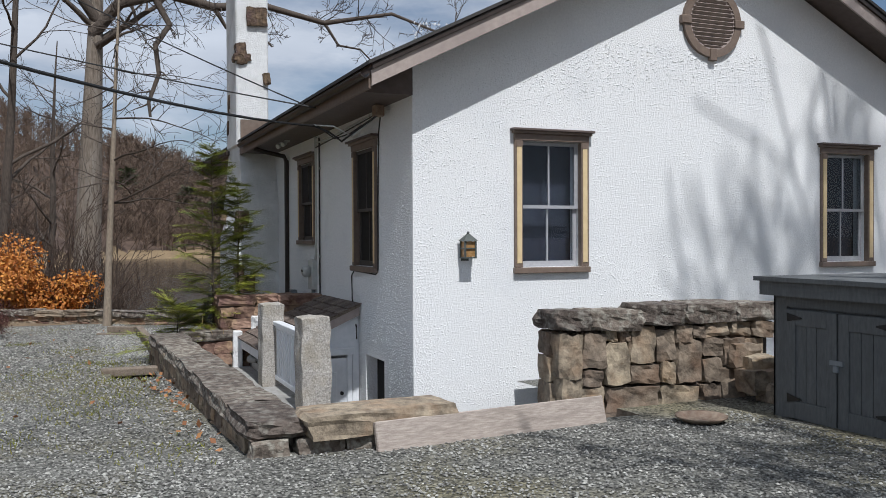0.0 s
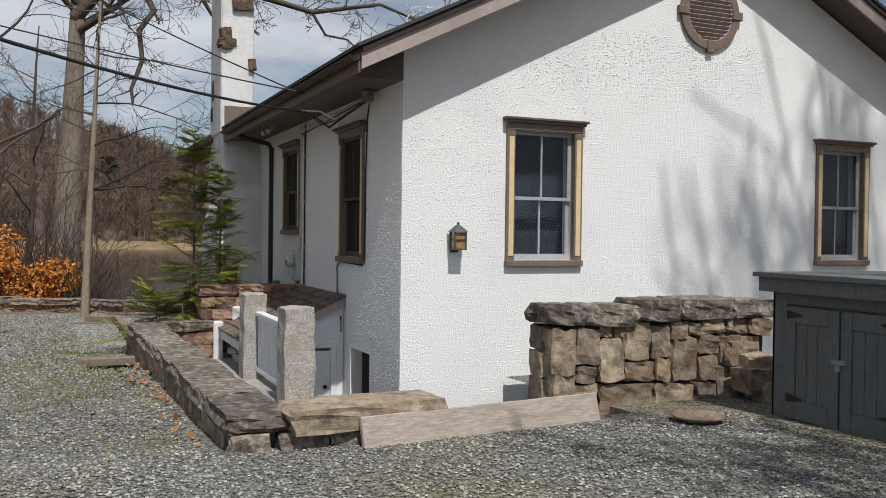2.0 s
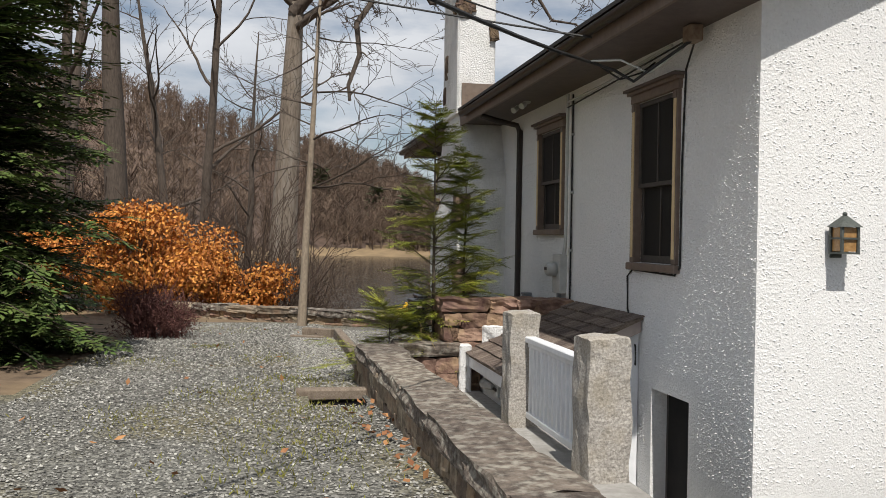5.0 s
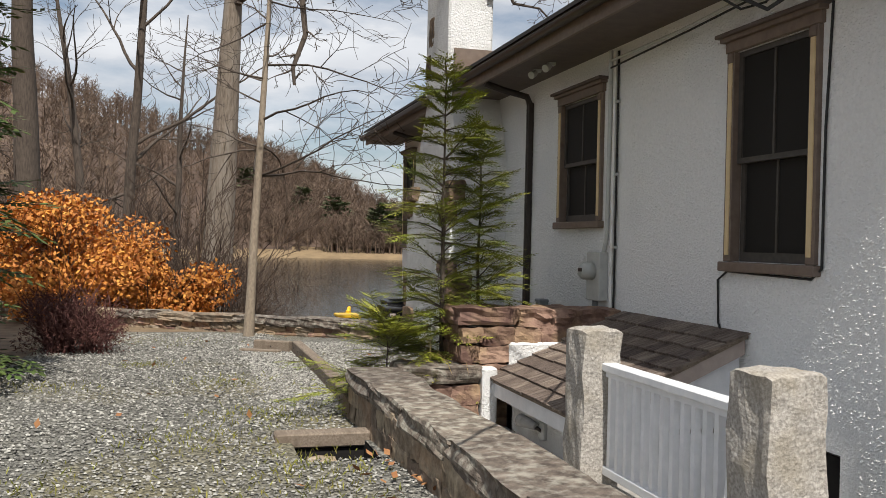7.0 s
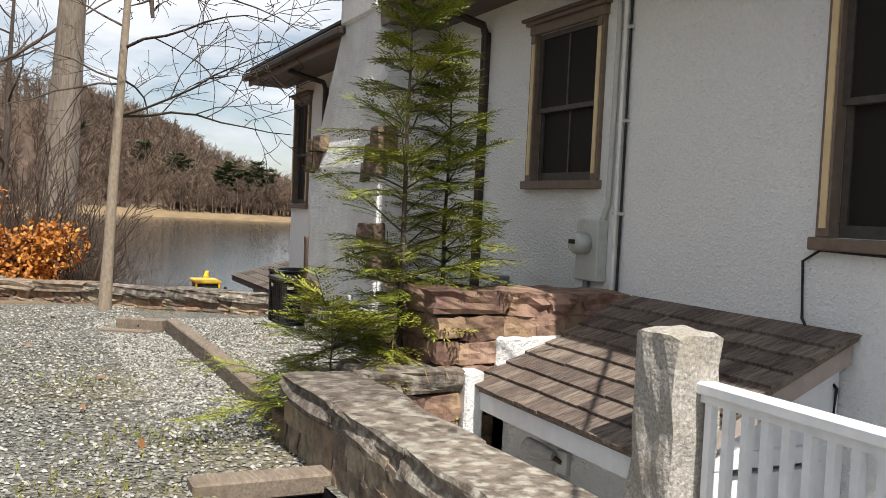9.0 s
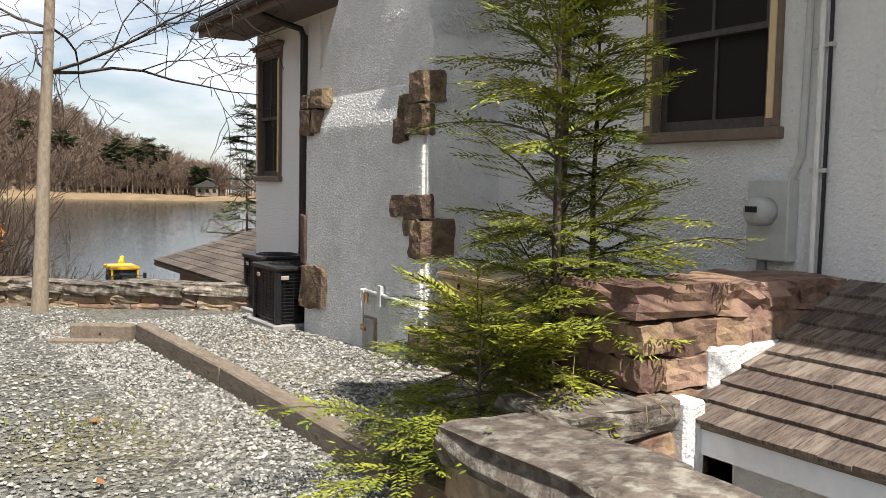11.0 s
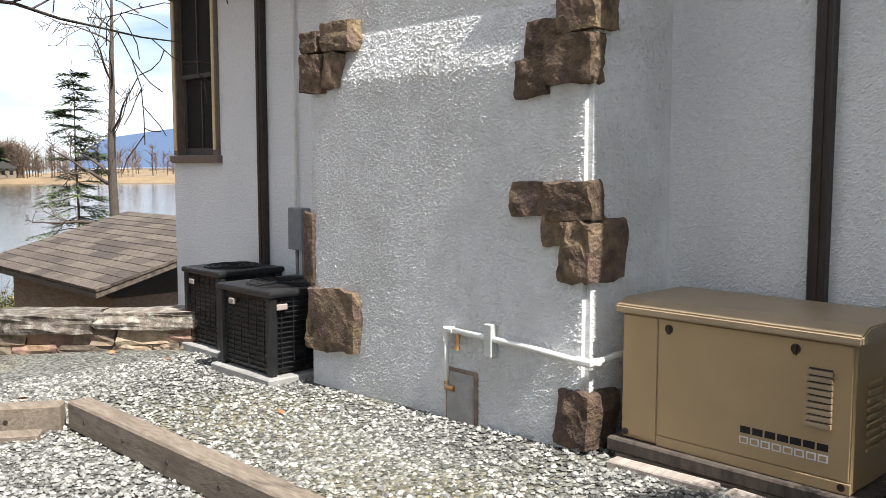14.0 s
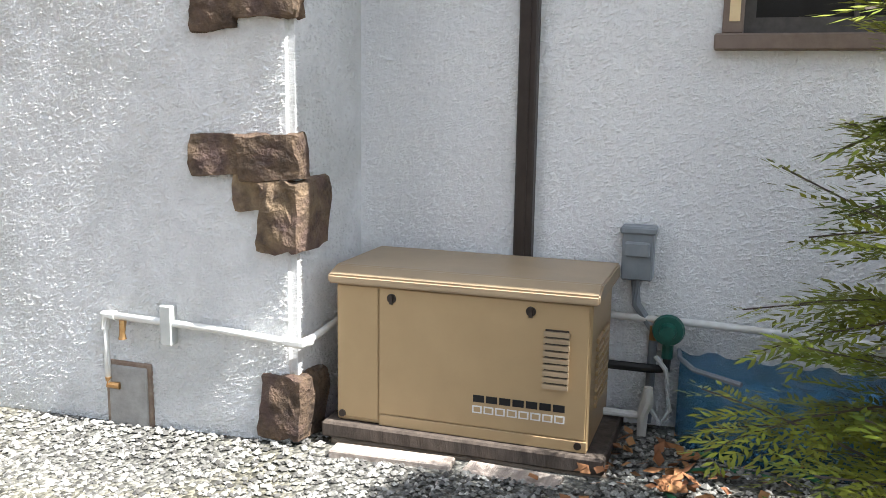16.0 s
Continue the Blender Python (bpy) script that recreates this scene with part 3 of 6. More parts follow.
part("pane", box((HX0 + 0.15, CELLAR[0] + 0.06, CELLAR[2] + 0.06), (HX0 + 0.158, CELLAR[1] - 0.06, CELLAR[3] - 0.06)), DARK, cw)

# round louvred vent in the gable
vent = thing("gable_vent", RIDGE, HY0, 4.3, "round louvred wooden vent with four keystones in the gable", "vent")
VC, VR = Vector((RIDGE - 0.02, HY0, 4.36)), 0.40


def ring(r0, r1, y0, y1, n=40):
    bm = bmesh.new()
    rows = []
    for i in range(n):
        a = 2 * math.pi * i / n
        rows.append([bm.verts.new((VC.x + r * math.cos(a), y, VC.z + r * math.sin(a))) for r, y in ((r0, y0), (r1, y0), (r1, y1), (r0, y1))])
    for i in range(n):
        p, q = rows[i], rows[(i + 1) % n]
        for m_ in range(4):
            bm.faces.new((p[m_], p[(m_ + 1) % 4], q[(m_ + 1) % 4], q[m_]))
    bmesh.ops.recalc_face_normals(bm, faces=bm.faces[:])
    return bm


part("vent_frame", ring(VR - 0.03, VR + 0.07, HY0 - 0.05, HY0 - 0.001), TAUPE, vent)
part("inner_frame", ring(VR - 0.055, VR - 0.03, HY0 - 0.035, HY0 - 0.001), FASCIA, vent)
for a in range(4):
    c = VC + Vector((math.cos(a * math.pi / 2), 0, math.sin(a * math.pi / 2))) * (VR + 0.035)
    part("keystone", box((-0.08, -0.07, -0.055), (0.08, 0.0, 0.055), 0.008, m=pose(c.x, c.y - 0.0, c.z, 0, -90 * (a % 2), 0)), TAUPE, vent)
for i in range(13):
    z = VC.z - 0.33 + i * 0.055
    half = math.sqrt(max(0.01, (VR - 0.04) ** 2 - (z - VC.z) ** 2))
    part("slat", box((-half, -0.03, -0.004), (half, 0.03, 0.004), m=pose(VC.x, HY0 - 0.027, z, -38, 0, 0)), FASCIA, vent)
# near-black disc on the uncut wall, painted shade seen between the slats
part("backing", prism([(VC.x + (VR - 0.03) * math.cos(a), VC.z + (VR - 0.03) * math.sin(a)) for a in fan(0, 2 * math.pi, 40)[:-1]], "y", HY0 - 0.012, HY0 - 0.002), DARK, vent)

# wall lantern
lan = thing("wall_lantern", 4.28, HY0, 1.2, "small weathered metal wall lantern with amber glass", "lantern")
lx, lz, ly = 4.25, 1.36, HY0 - 0.11
part("back_plate", box((lx - 0.05, HY0 - 0.015, lz - 0.13), (lx + 0.05, HY0 - 0.001, lz + 0.1), 0.004), LANTERN, lan)
part("arm", box((lx - 0.012, ly, lz + 0.07), (lx + 0.012, HY0, lz + 0.09)), LANTERN, lan)
bm = bmesh.new()
bmesh.ops.create_cone(bm, cap_ends=True, segments=4, radius1=0.13, radius2=0.02, depth=0.085, matrix=pose(lx, ly, lz + 0.145, 0, 0, 45))
part("lantern_roof", bm, LANTERN, lan)
bm = bmesh.new()
bmesh.ops.create_uvsphere(bm, u_segments=8, v_segments=6, radius=0.018, matrix=pose(lx, ly, lz + 0.2))
part("finial", bm, LANTERN, lan)
part("glass_body", box((lx - 0.062, ly - 0.062, lz - 0.08), (lx + 0.062, ly + 0.062, lz + 0.1)), AMBER, lan, "amber glass")
for a in (-1, 1):
    for b in (-1, 1):
        part("corner_bar", box((lx + a * 0.066 - 0.01, ly + b * 0.066 - 0.01, lz - 0.1), (lx + a * 0.066 + 0.01, ly + b * 0.066 + 0.01, lz + 0.11)), LANTERN, lan)
    part("base_ring", box((lx - 0.078, ly - 0.078, lz - 0.1 + (a + 1) * 0.055), (lx + 0.078, ly + 0.078, lz - 0.085 + (a + 1) * 0.055)), LANTERN, lan)

# ---- chimney ----
CX, CY0, CY1 = 2.85, 16.93, 19.38
chim = thing("chimney", 3.2, 18, -0.5, "tall white stuccoed chimney with exposed brown field stones", "chimney")
CU = CX + 0.07          # the face steps back above a sloping band
SHOULDER = [(CY1 - 0.04, 1.95), (18.55, 3.2), (18.55, 3.45), (17.3, 3.45), (17.3, 3.2), (CY0, 2.3), (CY0, 1.95)]
body = prism([(CY0, -0.6), (CY1, -0.6), (CY1 - 0.02, 1.66), (CY0, 1.66)], "x", CX, HX0 - 0.002)
bmesh.ops.bevel(body, geom=[e for e in body.edges if abs(e.verts[0].co.x - CX) < 0.01 and abs(e.verts[1].co.x - CX) < 0.01 and max(v.co.z for v in e.verts) < 1.9 and min(v.co.z for v in e.verts) < 1.6], offset=0.03, segments=2, affect="EDGES")
prism([(CX, 1.655), (CU, 1.955), (HX0 - 0.003, 1.955), (HX0 - 0.003, 1.655)], "y", CY0 + 0.002, CY1 - 0.03, body)
prism(SHOULDER, "x", CU, HX0 - 0.002, body)
part("flue_wall", body, STUCCO_OLD, chim)
shaft = box((CU - 0.04, 17.32, 3.3), (3.50, 18.5, 7.3), 0.03)
part("flue_shaft", shaft, STUCCO_OLD, chim)
part("flashing", box((CX + 0.1, 17.27, 3.42), (HX0 + 0.3, 17.31, 3.8)), TAUPE, chim, "brown metal flashing")
CHST = [  # y0, y1, z0, z1, proud, wraps round the south corner
    (16.90, 17.14, 1.76, 2.03, 0.05, 0.18), (17.10, 17.35, 1.62, 1.85, 0.03, 0), (16.90, 17.22, 1.50, 1.76, 0.05, 0.09), (17.18, 17.42, 1.45, 1.66, 0.04, 0),
    (16.90, 17.20, 0.80, 1.01, 0.05, 0.08), (17.16, 17.44, 0.81, 1.0, 0.035, 0), (16.90, 17.11, 0.48, 0.81, 0.05, 0.29), (17.07, 17.22, 0.66, 0.83, 0.03, 0),
    (16.89, 17.12, -0.40, -0.09, 0.04, 0.22), (18.78, 19.37, -0.20, 0.24, 0.06, 0), (19.15, 19.40, 1.58, 1.84, 0.06, 0), (18.98, 19.14, 1.60, 1.84, 0.05, 0),
    (18.84, 19.16, 1.84, 2.04, 0.05, 0), (19.2, 19.4, 1.85, 2.0, 0.05, 0), (19.3, 19.42, 0.25, 0.75, 0.03, 0)]
for y0, y1, z0, z1, pr, wrap in CHST:
    x1 = CX + (wrap if wrap else 0.12)
    stone(rng.choice(SET_QUOIN), chim, ((CX - pr + x1) / 2, (y0 - (0.03 if wrap else 0) + y1) / 2, (z0 + z1) / 2), (x1 - CX + pr + 0.0, (y1 - y0) * 0.98, (z1 - z0) * 0.98), (rng.uniform(-4, 4), rng.uniform(-2, 2), rng.uniform(-3, 3)))
for x, y, z, w, h in ((CU + 0.06, 17.40, 5.08, 0.20, 0.40), (CU + 0.08, 17.40, 5.0, 0.34, 0.14), (3.46, 17.38, 4.62, 0.14, 0.22), (3.28, 17.38, 5.80, 0.40, 0.36), (CU + 0.05, 18.2, 4.2, 0.2, 0.42), (CU + 0.05, 18.35, 3.75, 0.2, 0.3), (CU + 0.06, 17.4, 6.5, 0.3, 0.25)):
    stone(rng.choice(SET_QUOIN), chim, (x, y, z), (w, 0.26, h), (rng.uniform(-4, 4), rng.uniform(-6, 6), 0))
# the plate and slab at its foot
patch = thing("access_plate", CX, 17.6, -0.4, "square grey cement plate at the foot of the chimney", "plate")
part("plate", box((CX - 0.03, 17.72, -0.45), (CX + 0.01, 17.94, -0.14), 0.006), CONCRETE, patch)
part("ragged_edge", box((CX - 0.018, 17.70, -0.45), (CX + 0.008, 17.965, -0.12), 0.006), RUST, patch)

# ---- stairwell, retaining wall, pier ----
tagged(part("floor_cellar", box((1.2, 6.9, -2.2), (4.3, 13.9, -2.0)), CONCRETE), "concrete floor of the cellar stairwell", "floor", kind="structure")
tagged(part("ledge", box((1.45, 7.0, -2.0), (2.62, 13.5, -0.42)), CONCRETE), "concrete ledge behind the retaining wall", "ledge", kind="structure")
tagged(part("pit_side", box((4.88, 7.0, -2.0), (5.1, 9.6, -0.75)), CONCRETE), "concrete side of the stairwell", "wall", kind="structure")
steps = thing("stairs", 3.4, 7.6, -2.0, "concrete steps going down to the cellar door", "stairs", kind="structure")
for i in range(9):
    part("step", box((2.63, 7.02 + i * 0.27, -2.0), (3.58 if i > 8 else 4.46, 7.02 + (i + 1) * 0.27 - 0.002, -0.75 - i * 0.14)), CONCRETE, steps)

rw = thing("retaining_wall", 1.2, 10, -0.3, "low rough field stone retaining wall with lichened slab caps", "stone wall", kind="structure")
RW = [Vector((1.42, 6.85, 0)), Vector((1.22, 13.6, 0))]
along = (RW[1] - RW[0]).normalized()
ang = math.degrees(math.atan2(along.y, along.x))
L_ = (RW[1] - RW[0]).length
part("core", box((0.03, -0.15, -0.75), (L_ + 0.05, 0.11, 0.0), m=pose(RW[0].x, RW[0].y, 0, 0, 0, ang)), MORTAR, rw)
d = 0.0
while d < L_ - 0.2:
    w = min(rng.uniform(0.75, 1.25), L_ + 0.15 - d)
    c = RW[0] + along * (d + w / 2 - 0.08)
    stone(rng.choice(SET_CAP), rw, (c.x, c.y, 0.035 + rng.uniform(-0.012, 0.012) + 0.005), (w * 1.06, 0.46 + rng.uniform(-0.02, 0.03), 0.15), (rng.uniform(-1, 1), rng.uniform(-1, 1), ang + rng.uniform(-1.2, 1.2)), "cap_stone")
    d += w
for row in range(3):
    d = rng.uniform(0, 0.1)
    while d < L_:
        w = rng.uniform(0.16, 0.42)
        h = 0.17
        c = RW[0] + along * (d + w / 2) + Vector((-along.y, along.x, 0)) * 0.15
        stone(rng.choice(SET_STONE), rw, (c.x, c.y, -0.10 - row * 0.155 + rng.uniform(-0.02, 0.02)), (w * 1.04, 0.14, h * rng.uniform(0.92, 1.12)), (rng.uniform(-5, 5), rng.uniform(-6, 6), ang + rng.uniform(-4, 4)))
        d += w
ew = thing("end_wall", 2.2, 6.9, -0.2, "short stone wall end with one thick rough slab on top", "stone wall", kind="structure")
part("core", box((1.6, 6.80, -0.6), (2.86, 7.08, 0.0)), MORTAR, ew)
stone(rock_set(STONE, 1, 4, 0.06, 90)[0], ew, (2.24, 6.88, 0.045), (1.26, 0.50, 0.20), (0, 0, 4), "cap_stone", "thick rust-brown slab")
for x, w in ((1.36, 0.3), (1.75, 0.36), (2.1, 0.3), (2.45, 0.34), (2.75, 0.3)):
    stone(rng.choice(SET_CAP), ew, (x, 6.78, -0.13), (w, 0.18, 0.17), (0, rng.uniform(-4, 4), rng.uniform(-3, 3)))

pier = thing("pier", 2.8, 13.8, -0.5, "chunky red sandstone planter wall beside the cellar hatch", "stone wall", kind="structure")
part("core", box((2.08, 13.66, -0.6), (3.59, 14.0, 0.5)), MORTAR, pier)
for x0, x1 in ((1.98, 2.52), (2.53, 2.86), (2.87, 3.17), (3.18, 3.585)):
    stone(rng.choice(SET_RED), pier, ((x0 + x1) / 2, 13.83, 0.555 + rng.uniform(-0.012, 0.012)), ((x1 - x0) * 1.05, 0.54, 0.16), (rng.uniform(-2, 2), rng.uniform(-1, 1), rng.uniform(-3, 3)), "cap_stone")
for row in range(6):
    x = 2.0
    while x < 3.5:
        w = rng.uniform(0.15, 0.33)
        stone(rng.choice(SET_RED), pier, (x + w / 2, 13.64, 0.39 - row * 0.165), (w * 1.03, 0.17, 0.165 * rng.uniform(0.85, 1.05)), (rng.uniform(-4, 4), rng.uniform(-3, 3), rng.uniform(-4, 4)))
        x += w
    for y in (13.78, 14.0):
        stone(rng.choice(SET_RED), pier, (2.06, y, 0.39 - row * 0.165), (0.16, 0.23, 0.16), (rng.uniform(-4, 4), 0, rng.uniform(-4, 4)))
part("white_patch", box((2.45, 13.535, 0.05), (3.1, 13.60, 0.33), 0.02), STUCCO_OLD, pier, "patch of old white plaster")
part("plaster_post", box((2.16, 13.42, -1.9), (2.30, 13.60, 0.12), 0.015), STUCCO_OLD, pier, "white plastered upright")
lw = thing("step_wall", 1.7, 13.65, -0.4, "low stone wall stub with one thick flat slab", "stone wall", kind="structure")
part("core", box((1.4, 13.55, -1.0), (2.15, 13.8, 0.0)), MORTAR, lw)
stone(SET_CAP[2], lw, (1.80, 13.66, 0.06), (0.74, 0.46, 0.15), (1, 0, 2), "cap_stone")
for i in range(6):
    stone(rng.choice(SET_RED), lw, (1.52 + (i % 3) * 0.25, 13.55, -0.12 - (i // 3) * 0.18), (0.26, 0.16, 0.18), (0, rng.uniform(-4, 4), 0))

# granite posts, gate, hatch, door
PSETS = rock_set(GRANITE, 2, 6, 0.0, 0)
for me in PSETS:
    for v in me.vertices:
        f_ = noise.noise_vector(Vector((v.co.x * 3, v.co.y * 3, v.co.z * 8)) + Vector((3, 1, 4)))
        v.co = v.co + Vector((f_.x * 0.07, f_.y * 0.07, f_.z * 0.012))
for (x, y, w, top, sm) in ((2.44, 9.72, 0.31, 0.60, 0), (2.36, 11.62, 0.27, 0.62, 1)):
    ob = new("granite_post", PSETS[sm])
    ob.matrix_basis = pose(x, y, (top - 0.42) / 2, 0, 0, 90 * sm + 2) @ Matrix.Diagonal((w * 1.08, w * 1.08, (top + 0.42) * 1.07, 1))
    tagged(ob, "rough split grey granite post on the ledge", "post", "granite gate posts")
gate = thing("balustrade", 2.42, 10.7, -0.4, "white painted wooden railing between two granite posts", "railing")
y0, y1 = 9.87, 11.49
part("top_rail", box((2.36, y0, 0.375), (2.47, y1, 0.43), 0.008), WHITE, gate)
part("bottom_rail", box((2.38, y0, -0.33), (2.45, y1, -0.27), 0.006), WHITE, gate)
part("sub_rail", box((2.39, y0, 0.335), (2.44, y1, 0.373)), WHITE, gate)
n_ = 14
for i in range(n_):
    y = y0 + 0.06 + (y1 - y0 - 0.12) * i / (n_ - 1)
    part("baluster", box((2.395, y - 0.021, -0.27), (2.435, y + 0.021, 0.335)), WHITE, gate)

hatch = thing("cellar_hatch", 2.9, 12.5, -2.0, "lean-to cellar entrance with cedar shingle roof and white plaster walls", "cellar entrance", kind="structure")
HX, HZ0, HZ1, HYa, HYb = 2.26, 0.02, 0.60, 11.62, 13.56
part("side_wall", box((2.42, 11.75, -2.0), (2.52, 13.5, 0.06)), STUCCO_OLD, hatch)
part("front_wall", wall_mesh(2.52, 3.59, -2.0, 0.05, [(2.70, 3.50, -2.0, -0.10)], lambda u, w, z: (u, 11.72 + w, z), 0.1), WHITE, hatch)
part("front_gable", prism([(2.50, 0.05), (3.59, 0.05), (3.59, HZ1 - 0.08), (2.50, HZ0 + 0.04)], "y", 11.722, 11.82), WHITE, hatch)
part("roof_deck", prism([(HX, HZ0 - 0.03), (HX, HZ0), (HX1 * 0 + 3.59, HZ1), (3.59, HZ1 - 0.03)], "y", HYa, HYb), TIMBER, hatch)
part("eave_board", box((HX + 0.01, HYa + 0.02, HZ0 - 0.15), (HX + 0.05, HYb - 0.02, HZ0 - 0.01)), WHITE, hatch, "white painted eave board")
part("rake_trim", prism([(HX + 0.02, HZ0 - 0.15), (HX + 0.02, HZ0 - 0.035), (3.58, HZ1 - 0.035), (3.58, HZ1 - 0.15)], "y", HYa + 0.02, HYa + 0.05), FASCIA, hatch)
part("back_frame", box((2.42, 13.36, -2.0), (2.56, 13.5, 0.0)), STUCCO_OLD, hatch)
rows_ = 9
run = math.hypot(3.59 - HX, HZ1 - HZ0)
tilt = math.degrees(math.atan2(HZ1 - HZ0, 3.59 - HX))
SHW = []
for w in (0.11, 0.15, 0.19, 0.24):
    bm = prism([(0, 0.0), (0.0, 0.022), (0.24, 0.006), (0.24, 0.0)], "y", -w / 2 + 0.002, w / 2 - 0.002)
    me = bpy.data.meshes.new("shingle")
    bm.to_mesh(me)
    bm.free()
    me.materials.append(SHINGLE)
    SHW.append((w, me))
for r in range(rows_):
    y = HYa - 0.02
    s0 = -0.03 + r * run / rows_
    while y < HYb - 0.06:
        w, me = rng.choice(SHW)
        if y + w > HYb + 0.03:
            w, me = SHW[0]
        s_ = s0 + rng.uniform(-0.007, 0.007)
        ca, sa = math.cos(radians(tilt)), math.sin(radians(tilt))
        stone(me, hatch, (HX + s_ * ca - 0.012 * sa, y + w / 2, HZ0 + s_ * sa + 0.010), (1, 1, 1), (0, -tilt + 3.0, 0), "shingle")
        y += w

door = thing("door_1", 3.1, 11.75, -2.0, "closed white cellar door with a black knob", "door", kind="structure")
part("door_leaf", box((2.74, 11.74, -2.0), (3.42, 11.78, -0.14)), WHITE, door)
for x in (2.70, 3.42):
    part("jamb", box((x, 11.695, -2.0), (x + 0.07, 11.77, -0.09), 0.005), WHITE, door)
part("lintel_trim", box((2.68, 11.69, -0.09), (3.52, 11.77, 0.0), 0.005), WHITE, door)
for z in (-1.75, -0.95):
    part("panel", box((2.83, 11.732, z), (3.28, 11.742, z + 0.62), 0.004), WHITE, door)
bm = bmesh.new()
bmesh.ops.create_uvsphere(bm, u_segments=12, v_segments=8, radius=0.032, matrix=pose(3.35, 11.69, -0.78))
knob = part("door_knob", bm, BLACKM, door, "black knob", True)
part("deadbolt", tube([(3.35, 11.745, -0.62), (3.35, 11.715, -0.62)], 0.026, 10), BLACKM, door)

fl = thing("spot_light", 2.4, 12.75, -0.3, "twin weatherproof spot light on the hatch wall", "lamp")
part("junction_box", box((2.385, 12.55, -0.34), (2.42, 12.66, -0.20), 0.006), GREYMETER, fl)
part("lamp_head", tube([(2.36, 12.64, -0.24), (2.33, 12.74, -0.23), (2.31, 12.86, -0.23)], [0.03, 0.045, 0.055], 12), CONCRETE, fl)
part("lamp_arm", tube([(2.39, 12.6, -0.27), (2.36, 12.64, -0.25)], 0.015), BRONZE, fl)

# drain inlet beside the wall
drain = thing("drain_inlet", 0.7, 12.7, -0.4, "square drain pit with walls coloured dark and a weathered timber lintel", "drain", kind="structure")
# the pit's shade is put into its walls' near-black colour
for lo, hi in (((0.42, 12.75, -0.9), (0.98, 12.80, -0.34)), ((0.36, 12.05, -0.9), (0.42, 12.8, -0.33)), ((0.98, 12.05, -0.9), (1.04, 12.8, -0.33)), ((0.36, 11.99, -0.9), (1.04, 12.05, -0.335)), ((0.36, 11.99, -0.92), (1.04, 12.8, -0.9))):
    part("pit_wall", box(lo, hi), DARK, drain)
part("lintel", box((0.30, 12.72, -0.36), (1.05, 12.90, -0.25), 0.012), TIMBER, drain)
stone(SET_STONE[1], drain, (0.60, 12.36, -0.42), (0.2, 0.16, 0.14))

# ---- garden wall, plank, shed ----
gw = thing("garden_wall", 5.2, 7.8, -0.2, "dry-laid field stone wall with thick weathered cap stones", "stone wall", kind="structure")
GX0, GX1, GY, GS = 4.30, 6.49, 7.42, 0.20
part("core", box((GX0 + 0.1, GY + 0.1, -2.1), (6.9, GY + 0.34, 0.62)), BARK_DARK, gw)
STN = [  # x0, x1, z0, z1 on the wall's face
    (4.10, 4.33, -0.28, 0.08), (4.06, 4.32, 0.09, 0.47), (4.34, 4.58, -0.24, 0.00), (4.34, 4.60, 0.16, 0.46), (4.34, 4.56, 0.01, 0.15), (4.58, 4.86, 0.00, 0.36), (4.60, 4.74, 0.37, 0.48),
    (4.60, 5.22, -0.30, -0.02), (4.88, 5.18, 0.17, 0.50), (4.87, 5.24, -0.01, 0.16), (5.20, 5.42, 0.18, 0.46), (5.26, 5.42, -0.02, 0.17), (5.23, 5.74, -0.30, -0.05), (5.44, 5.75, -0.04, 0.36),
    (5.43, 5.62, 0.34, 0.50), (5.64, 5.80, 0.37, 0.48), (5.77, 6.02, -0.30, -0.06), (5.78, 6.0, -0.05, 0.18), (5.77, 6.02, 0.19, 0.36), (5.82, 6.1, 0.37, 0.5), (6.02, 6.3, -0.3, 0.1), (6.04, 6.3, 0.11, 0.36), (4.76, 4.87, 0.37, 0.5)]
STN += [(6.32, 6.6, -0.3, 0.05), (6.32, 6.58, 0.06, 0.34), (6.12, 6.4, 0.37, 0.5), (6.42, 6.7, 0.35, 0.5)]
for x0, x1, z0, z1 in STN:
    z0, z1 = -0.3 + (z0 + 0.3) * 1.14, -0.3 + (z1 + 0.3) * 1.14
    stone(rng.choice(SET_STONE), gw, ((x0 + x1) / 2 + GS, GY + 0.12 + rng.uniform(-0.02, 0.02), (z0 + z1) / 2), ((x1 - x0) * 1.0, 0.30, (z1 - z0) * 1.0), (rng.uniform(-4, 4), rng.uniform(-7, 7), rng.uniform(-4, 4)))
for i, (z0, z1) in enumerate(((-0.3, 0.09), (0.10, 0.34), (0.35, 0.58))):
    stone(rng.choice(SET_STONE), gw, (GX0 + 0.06, GY + 0.26, (z0 + z1) / 2), (0.22, 0.28, z1 - z0), (0, rng.uniform(-4, 4), rng.uniform(-5, 5)))
x = 4.23
while x < 6.9:
    w = rng.uniform(0.36, 0.7)
    stone(rng.choice(SET_CAP), gw, (x + w / 2, GY + 0.17, 0.69 + rng.uniform(-0.012, 0.012) + 0.025 * (x > 5.2)), (w * 1.06, 0.46, 0.18 + rng.uniform(0, 0.03)), (rng.uniform(-2, 2), rng.uniform(-2, 2), rng.uniform(-3, 3)), "cap_stone")
    x += w
for i in range(5):
    stone(rng.choice(SET_STONE), gw, (6.35 + 0.3 * rng.random(), 7.0 + i * 0.15, -0.1 + 0.12 * i), (0.35, 0.3, 0.25))

pl = Vector((4.52, 6.86, 0)) - Vector((2.16, 6.56, 0))
plank = part("plank", box((-1.14, -0.025, -0.125), (1.14, 0.025, 0.125), 0.008, m=pose(3.28, 6.72, -0.06, -16, 0, math.degrees(math.atan2(pl.y, pl.x)))), PLANK)
tagged(plank, "long weathered plank standing on edge across the stair top", "plank")

